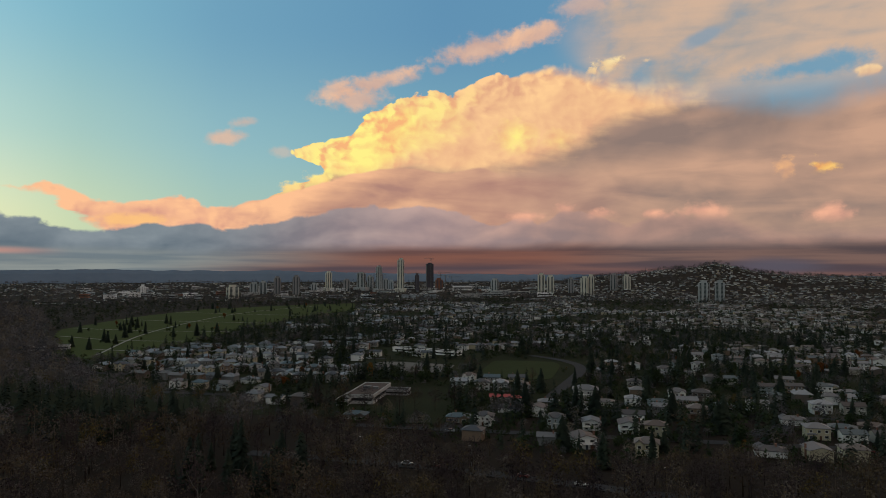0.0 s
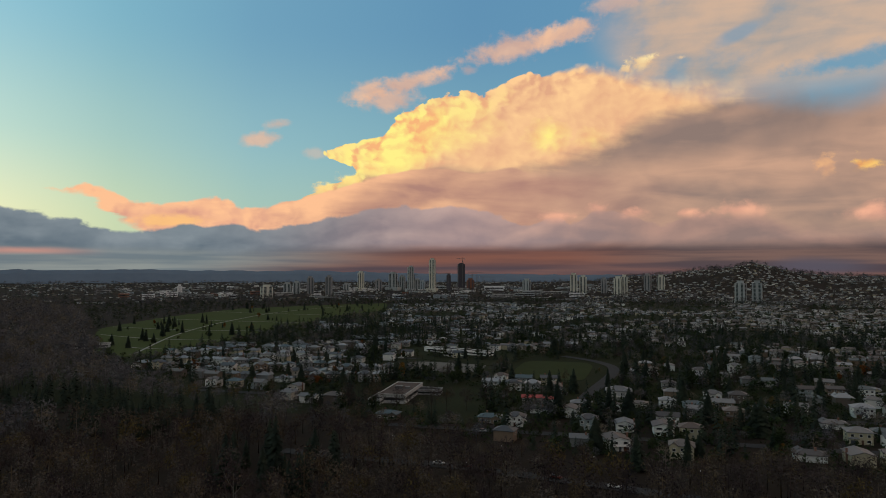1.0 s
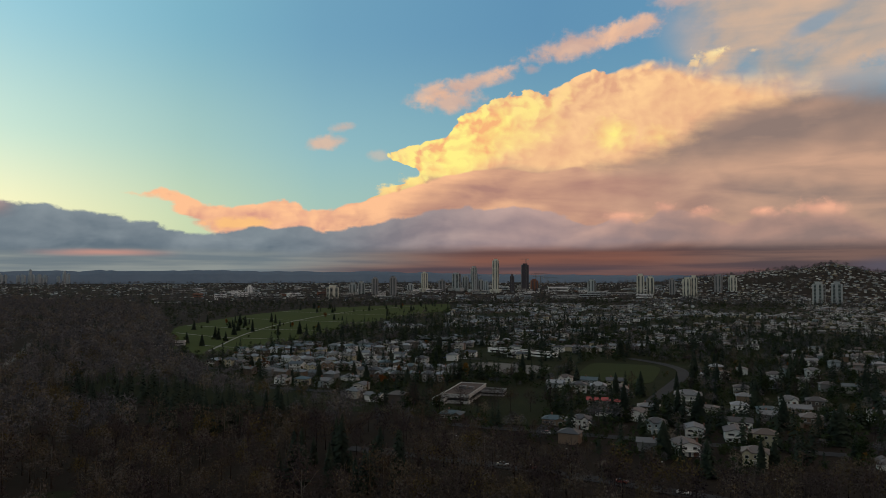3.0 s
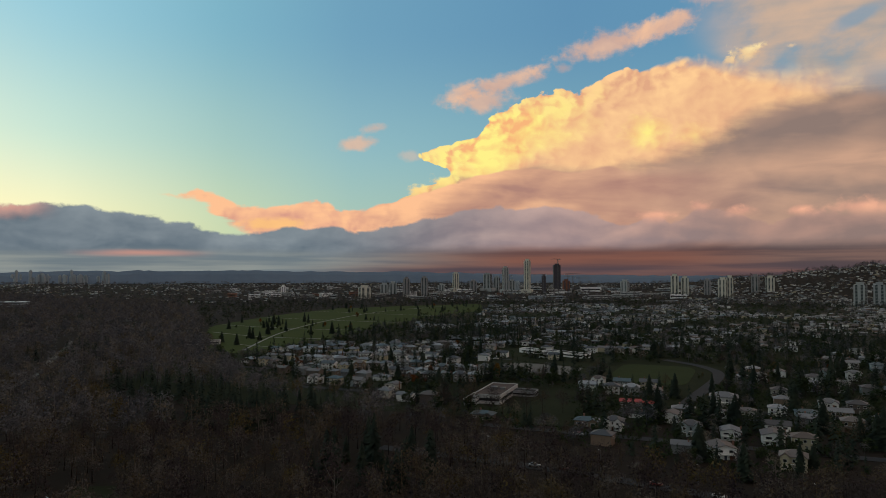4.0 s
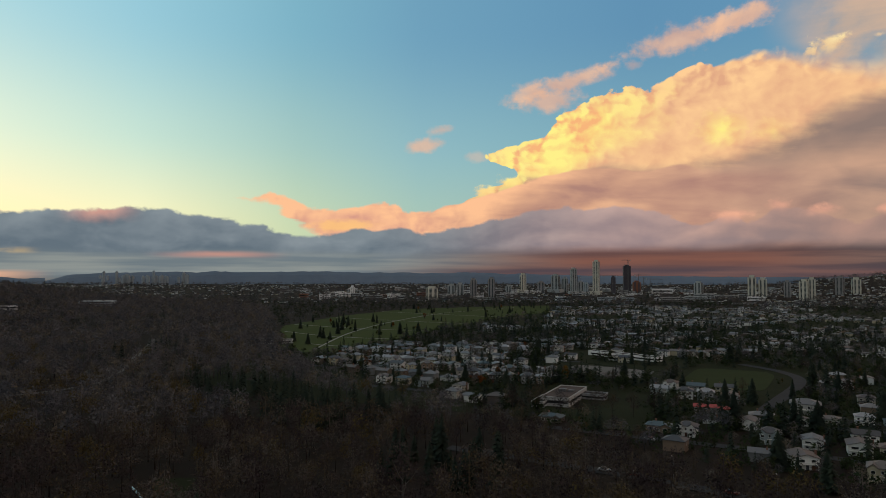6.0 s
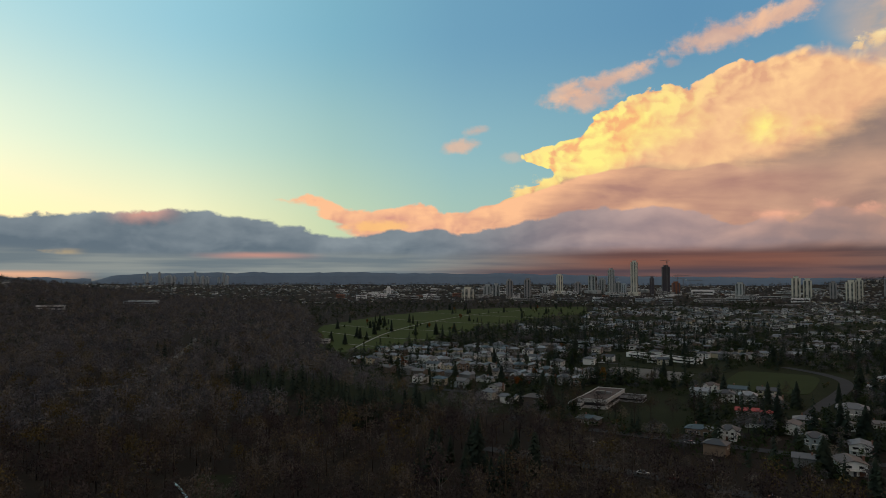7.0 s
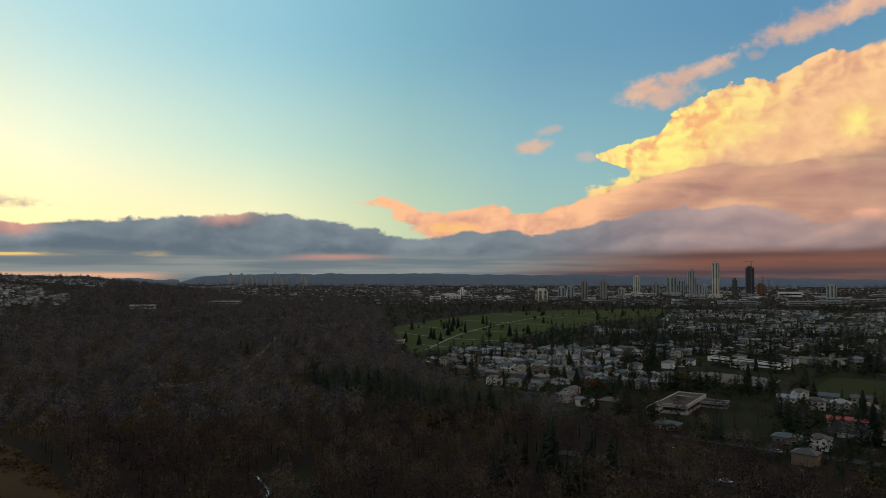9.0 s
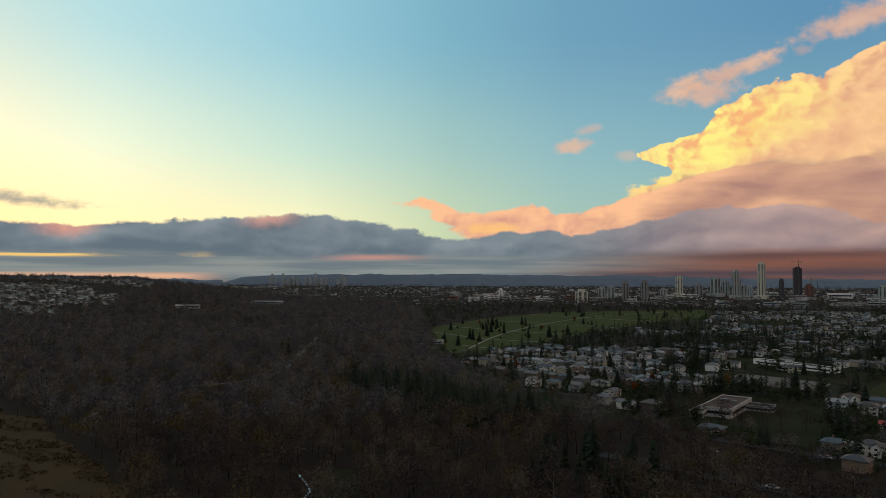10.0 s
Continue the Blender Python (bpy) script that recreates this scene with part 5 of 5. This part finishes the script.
block("annex", -20, 571, 9, 7, 4, -20, WHITE, FLAT, "small white school annex", "school")
block("community_hall", -102, 686, 42, 12, 5, -14, STEELBLUE, FLAT, "long pale blue flat-roofed hall", "hall")
for x, y, n_, tn in ((-100, 437, 3, 12), (-88, 474, 4, 6), (-150, 480, 3, 20), (-120, 490, 3, 14), (-182, 502, 3, 22), (-118, 452, 3, 12), (-70, 440, 2, 8)):
    for k in range(n_):
        c_, s_ = math.cos(radians(tn)), math.sin(radians(tn))
        tagged(put_house(("twin", "hipped", "front_gable")[k % 3], x + k * 9.8 * c_, y + k * 9.8 * s_, tn, 0.8), "white townhouse standing in a close row", "townhouse", "townhouse rows")
block("chapel", -352, 618, 34, 10, 3.6, 22, STUCCO, FLAT, "long low cemetery building beside the lawn", "building")


def red_roof_house():
    root = new("red_roof_house")
    root.matrix_basis = pose(33, 371, 0.1, 0, 0, -6)
    root.scale = (0.8, 0.8, 0.8)
    part("wall", Shape().pent(-9.5, 3.4, -4.2, 4.2, 0, 4.2, 1.1, "x").pent(3.4, 11, -3.2, 3.2, 0, 3.6, 0.9, "x"), STUCCO, root)
    part("roof", Shape().gable(-10.2, -5.0, 3.9, 5.0, 4.0, 1.35, "x").gable(3.9, -3.9, 11.7, 3.9, 3.4, 1.1, "x"), RED, root, "bright red metal roof")
    for x in (-7, -3.4, 0.2):
        window(root, x, -4.2, 1.8, 1.9, 1.4)
    door(root, 2.2, -4.2, 1.1, 2.1)
    door(root, 7.2, -3.2, 4.2, 2.3, "garage_door")
    tagged(root, "low pale building with a bright red roof", "house")


red_roof_house()


# ---- the towers downtown ----
def tower(x, y, w, d, h, turn, wall, glass, floors, label, podium=True, cap=True, balconies=True, z=None, group="high-rise towers"):
    root = new("tower")
    root.matrix_basis = pose(x, y, float(height(x, y)) if z is None else z, 0, 0, turn)
    rings, mats_ = [(-1.0, 0.0)], []
    for k in range(1, floors + 1):
        zz = h * k / floors
        rings += [(zz - 0.6, 0.0), (zz - 0.6, 0.7), (zz, 0.7), (zz, 0.0)]
        mats_ += [1, 0, 0, 0]
    v = [(sx * (w / 2 + o), sy * (d / 2 + o), z_) for z_, o in rings for sx, sy in ((-1, -1), (1, -1), (1, 1), (-1, 1))]
    n = len(rings)
    sh = Shape().add([], [])
    sh.v = v
    for k in range(n - 1):
        for j in range(4):
            sh.f.append((4 * k + j, 4 * k + (j + 1) % 4, 4 * k + 4 + (j + 1) % 4, 4 * k + 4 + j))
            sh.m.append(mats_[k])
    sh.f.append(tuple(range(4 * n - 4, 4 * n)))
    sh.m.append(0)
    part("shaft", sh, (wall, glass), root)
    for sx in (-1, 1):
        for sy in (-1, 1):
            part("corner_pier", Shape().box(sx * (w / 2 - 1.2) - 1.6, sy * (d / 2 - 1.2) - 1.6, -1, sx * (w / 2 - 1.2) + 1.6, sy * (d / 2 - 1.2) + 1.6, h - 0.6), wall, root)
    part("core_wall", Shape().box(-w * 0.14, -d / 2 - 0.9, -1, w * 0.14, d / 2 + 0.9, h - 0.6), wall, root)
    if cap:
        part("roof_cap", Shape().box(-w * 0.3, -d * 0.3, h, w * 0.3, d * 0.3, h + 5).box(-w * 0.36, -d * 0.36, h + 5, w * 0.36, d * 0.36, h + 5.6), wall, root)
    if podium:
        part("podium", Shape().box(-w * 0.9, -d * 0.9, -1, w * 0.9, d * 0.9, min(12, h * 0.2)), wall, root)
    return tagged(root, label, "tower", group)


def crane(x, y, h, arm, turn):
    root = new("tower_crane")
    root.matrix_basis = pose(x, y, float(height(x, y)), 0, 0, turn)
    mast = Shape()
    for sx in (-1, 1):
        for sy in (-1, 1):
            mast.box(sx * 1.1 - 0.25, sy * 1.1 - 0.25, 0, sx * 1.1 + 0.25, sy * 1.1 + 0.25, h)
    for k in range(int(h / 4)):
        mast.tube((-1.1, -1.1, k * 4), (1.1, -1.1, k * 4 + 4), 0.15, 0.15, 4).tube((-1.1, 1.1, k * 4 + 4), (1.1, 1.1, k * 4), 0.15, 0.15, 4)
    part("mast", mast, STEEL, root)
    jib = Shape().box(-arm * 0.35, -0.6, h, arm, -0.2, h + 0.5).box(-arm * 0.35, 0.2, h, arm, 0.6, h + 0.5).box(-arm * 0.35, -0.2, h + 1.8, arm * 0.9, 0.2, h + 2.3)
    for k in range(int(arm / 4)):
        jib.tube((k * 4, -0.4, h + 0.3), (k * 4 + 2, 0, h + 2), 0.15, 0.15, 4).tube((k * 4 + 2, 0, h + 2), (k * 4 + 4, 0.4, h + 0.3), 0.15, 0.15, 4)
    part("jib", jib, STEEL, root)
    part("apex", Shape().tube((0, 0, h), (0, 0, h + 8), 0.7, 0.2, 4).tube((0, 0, h + 8), (arm * 0.7, 0, h + 2), 0.12, 0.12, 4).tube((0, 0, h + 8), (-arm * 0.3, 0, h + 1), 0.12, 0.12, 4), STEEL, root)
    part("counterweight", Shape().box(-arm * 0.35, -1.2, h - 2.5, -arm * 0.35 + 4, 1.2, h), TOWER_GREY, root)
    tagged(root, "slender steel tower crane over a building site", "crane", "tower cranes")


def at(azimuth, r):
    return -r * math.sin(radians(azimuth)), r * math.cos(radians(azimuth))


# direction, distance, width, height, floors, wall, label
for a_, r_, w_, h_, fl, wl, gl, lab in (
        (3.5, 2280, 18, 106, 36, TOWER_PALE, TOWER_GLASS, "tallest pale glass-and-concrete residential tower"),
        (5.3, 2400, 17, 86, 30, TOWER_GREY, TOWER_GLASS, "pale grey residential high-rise with balconies"),
        (9.4, 2500, 18, 66, 22, TOWER_PALE, TOWER_GLASS, "pale slab tower with dark glass"),
        (7.95, 2450, 22, 36, 12, TOWER_BROWN, TOWER_GLASS, "dull brown mid-rise tower block"),
        (6.75, 2550, 26, 62, 20, TOWER_GREY, TOWER_GLASS, "grey glass tower beside taller ones"),
        (6.0, 2600, 20, 52, 17, TOWER_GREY, TOWER_GLASS, "bluish glass mid-rise tower block"),
        (4.75, 2420, 20, 40, 13, TOWER_GREY, TOWER_GLASS, "grey mid-rise tower block"),
        (4.3, 2350, 14, 34, 11, STEELBLUE, TOWER_GLASS, "small blue-grey tower block"),
        (12.0, 2120, 18, 54, 18, TOWER_BROWN, TOWER_GLASS, "brownish apartment tower beyond trees"),
        (13.5, 2140, 18, 48, 16, TOWER_BROWN, TOWER_GLASS, "brownish apartment tower beyond trees"),
        (14.6, 2200, 22, 34, 11, TOWER_GREY, TOWER_GLASS, "low grey apartment tower"),
        (15.3, 2200, 22, 32, 10, TOWER_GREY, TOWER_GLASS, "low grey apartment tower"),
        (10.6, 2500, 20, 26, 8, TOWER_GREY, TOWER_GLASS, "low grey apartment block"),
        (-4.3, 2165, 20, 42, 14, TOWER_GREY, TOWER_GLASS, "grey-white apartment tower by the trees"),
        (-8.1, 2080, 20, 58, 19, TOWER_PALE, TOWER_GLASS, "pale apartment tower by the trees"),
        (-8.85, 2085, 20, 50, 17, TOWER_PALE, TOWER_GLASS, "pale apartment tower by the trees"),
        (-11.6, 1920, 18, 48, 16, TOWER_PALE, TOWER_GLASS, "cream apartment tower in a cluster"),
        (-12.1, 1930, 16, 52, 17, TOWER_PALE, TOWER_GLASS, "cream apartment tower in a cluster"),
        (-10.5, 2050, 16, 40, 13, TOWER_BROWN, TOWER_GLASS, "brownish apartment tower behind trees"),
        (-13.9, 2100, 18, 44, 14, TOWER_BROWN, TOWER_GLASS, "pinkish-brown apartment tower beyond trees"),
        (-14.9, 2100, 18, 38, 12, TOWER_PALE, TOWER_GLASS, "beige apartment tower beyond trees"),
        (-20.7, 1680, 20, 44, 15, TOWER_GREY, TOWER_GLASS, "greenish-grey apartment tower below the hill"),
        (-21.85, 1690, 20, 44, 15, TOWER_GREY, TOWER_GLASS, "greenish-grey apartment tower below the hill"),
        (16.95, 1880, 26, 30, 9, TOWER_PALE, TOWER_GLASS, "tan office block beyond the lawn"),
        (23.5, 2300, 13, 22, 6, WHITE, TOWER_GLASS, "small white tower block standing alone")):
    x_, y_ = at(a_, r_)
    tower(x_, y_, w_, w_ * 0.9, h_, a_ + rng.uniform(-25, 25), wl, gl, fl, lab, podium=h_ > 60)
x_, y_ = at(1.1, 2900)
tower(x_, y_, 28, 26, 99, 8, TOWER_DARK, TOWER_DARK, 30, "dark tower still under construction with raw top floors", podium=False)
tower(*at(0.35, 2700), 26, 24, 40, 8, RUSTY, TOWER_DARK, 12, "rust-coloured unfinished concrete frame", podium=False)
tower(*at(2.15, 2500), 14, 14, 56, 0, TOWER_DARK, TOWER_DARK, 18, "dark slender unfinished tower core", podium=False)
for a_, r_, h_, arm_, tn in ((2.2, 2450, 62, 42, 178), (0.2, 2700, 66, 45, 20), (-0.7, 2750, 48, 45, 0), (1.0, 2880, 122, 30, 200), (5.0, 2420, 58, 36, 160), (-0.2, 2850, 54, 40, 150)):
    crane(*at(a_, r_), h_, arm_, tn)

# low commercial buildings around the towers
for k in range(110):
    a_ = rng.uniform(-10, 30)
    r_ = rng.uniform(1720, 3300) if a_ < 20 else rng.uniform(1900, 3200)
    x_, y_ = at(a_, r_)
    if kept(x_, y_, 30):
        continue
    w_, d_, h_ = rng.uniform(16, 60), rng.uniform(16, 36), rng.uniform(4, 11)
    block("warehouse", x_, y_, w_, d_, h_, a_ + rng.uniform(-20, 20), (WHITE, STEELBLUE, STUCCO, TOWER_GREY, RUSTY)[int(rng.choice(5, p=[0.34, 0.2, 0.2, 0.2, 0.06]))],
          (WHITE, FLAT)[k % 2], "large low commercial building with a flat roof", "warehouse", int(h_ // 5) or 1, group="commercial buildings")
block("arena", *at(-1.6, 2500), 70, 45, 14, 0, WHITE, WHITE, "white arena-like hall with a bright roof", "hall")
block("pale_hall", *at(42.6, 1450), 58, 30, 8, 25, STEELBLUE, WHITE, "large white hall among bare trees", "hall", 2)
block("pale_hall", *at(48.6, 1240), 40, 16, 6, 45, WHITE, FLAT, "long white building at the wood's edge", "hall", 1)

# a far skyline toward the sea
for k in range(46):
    a_ = rng.choice([rng.uniform(36.2, 42.5), rng.normal(38.4, 0.6)])
    r_ = rng.uniform(4450, 4750)
    h_ = rng.uniform(10, 34) if k % 14 else rng.uniform(50, 60)
    tower(*at(a_, r_), rng.uniform(9, 17), 12, h_ + 22, 0, STEELBLUE, STEELBLUE, 8, "blue-grey tower in the far skyline", podium=False, group="far skyline")


def far_ridge(name, a0, a1, r, profile, mat, label):
    """A long wooded ridge at distance r; profile: direction and crest height."""
    n = 240
    sh = Shape()
    v = []
    for k in range(n + 1):
        a = a0 + (a1 - a0) * k / n
        h = float(np.interp(a, [p[0] for p in profile], [p[1] for p in profile]))
        h += 9 * noise.noise(Vector((a * 0.6, 0, 1))) + 4 * noise.noise(Vector((a * 1.9, 0, 4))) + 2.0 * noise.noise(Vector((a * 4.0, 0, 2)))
        for d_, s in ((-260, 0.0), (-120, 0.7), (0, 1.0), (90, 0.6)):
            x, y = at(a, r + d_)
            v.append((x, y, max(h, 2) * s - (6 if s == 0 else 0)))
    f = [(4 * k + j, 4 * k + j + 1, 4 * k + j + 5, 4 * k + j + 4) for k in range(n) for j in range(3)]
    sh.add(v, f)
    return tagged(part(name, sh, mat), label, "hills", kind="structure")


far_ridge("backdrop", -40, 46.5, 4850, [(-40, 40), (-26, 42), (-12, 46), (0, 52), (8, 62), (14, 76), (18, 72), (26, 82), (32, 78), (36, 80), (42, 72), (44.5, 58), (46.5, 10)], RIDGE, "wooded hills along the far horizon, blue-grey from painted haze")
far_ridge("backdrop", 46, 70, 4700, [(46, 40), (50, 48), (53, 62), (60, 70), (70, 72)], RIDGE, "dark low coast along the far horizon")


# ---- streets and parked cars ----
for row in range(-5, 42):
    vv = 200 + row * 58 + 43
    us = sorted(x * UX + y * UY for x, y, _, r in LOTS if r < 620 and abs((-x * UY + y * UX) - vv) < 24)
    run = []
    for u in us + [1e9]:
        if run and u - run[-1] > 70:
            if run[-1] - run[0] > 60:
                pts_ = [(k * UX - vv * UY, k * UY + vv * UX) for k in np.linspace(run[0] - 6, run[-1] + 6, 6)]
                strip("street", pts_, 6.5, ASPHALT, 0.2, "grey asphalt residential street between house rows")
            run = []
        run.append(u)


def car():
    root = new("car")
    lower = Shape().add([(x, y, z) for z, ins in ((0.35, 0.0), (0.85, 0.0), (0.95, 0.12)) for x, y in ((-2.2 + ins, -0.88 + ins), (2.2 - ins, -0.88 + ins), (2.2 - ins, 0.88 - ins), (-2.2 + ins, 0.88 - ins))],
                        [(3, 2, 1, 0), (8, 9, 10, 11)] + [(4 * k + j, 4 * k + (j + 1) % 4, 4 * k + 4 + (j + 1) % 4, 4 * k + 4 + j) for k in range(2) for j in range(4)])
    part("body", lower, CARPAINT, root)
    cab = Shape().add([(-1.5, -0.76, 0.95), (1.1, -0.76, 0.95), (1.1, 0.76, 0.95), (-1.5, 0.76, 0.95), (-1.0, -0.62, 1.45), (0.45, -0.62, 1.45), (0.45, 0.62, 1.45), (-1.0, 0.62, 1.45)],
                      [(0, 1, 5, 4), (1, 2, 6, 5), (2, 3, 7, 6), (3, 0, 4, 7)])
    part("window", cab, GLASS, root)
    part("car_roof", Shape().box(-1.02, -0.64, 1.44, 0.47, 0.64, 1.5), CARPAINT, root)
    for sx in (-1.35, 1.35):
        for sy in (-0.8, 0.8):
            part("wheel", Shape().tube((sx, sy - 0.1, 0.33), (sx, sy + 0.1, 0.33), 0.33, 0.33, 8), TYRE, root)
    return tagged(root, "small car parked beside the street", "car", "parked cars")


first = None
count = 0
for x, y, turn, r in LOTS[:170]:
    if rng.random() < 0.55 or count > 54:
        continue
    u, v = x * UX + y * UY, -x * UY + y * UX
    row = math.floor((v - 200 - 13) / 58)
    vv = 200 + row * 58 + 43 + rng.choice([-4.6, 4.6])
    if abs(vv - v) > 40:
        continue
    m = pose(u * UX - vv * UY, u * UY + vv * UX, 0.2, 0, 0, math.degrees(GRID) + rng.choice([0, 180]))
    count += 1
    if first is None:
        first = car()
        first.matrix_basis = m
    else:
        copy_thing(first, m)
for x, y, turn in ((-13, 250.6, -16), (-3, 248.2, -17), (27, 235.8, -22), (45, 226.5, -24)):
    copy_thing(first, pose(x, y, 0.32, 0, 0, turn))


def street_lamp(x, y, turn):
    root = new("street_lamp")
    root.matrix_basis = pose(x, y, 0.0, 0, 0, turn)
    part("pole", Shape().tube((0, 0, 0), (0, 0, 8.2), 0.13, 0.08, 8), STEEL, root)
    part("arm", Shape().tube((0, 0, 8.1), (1.8, 0, 8.7), 0.06, 0.05, 6), STEEL, root)
    part("lamp_head", Shape().box(1.6, -0.16, 8.62, 2.4, 0.16, 8.78), WHITE, root)
    return tagged(root, "grey steel street lamp beside the lane", "street lamp", "street lamps")


for x, y in ((-30, 260), (10, 247), (40, 234), (70, 219)):
    street_lamp(x, y, -110)
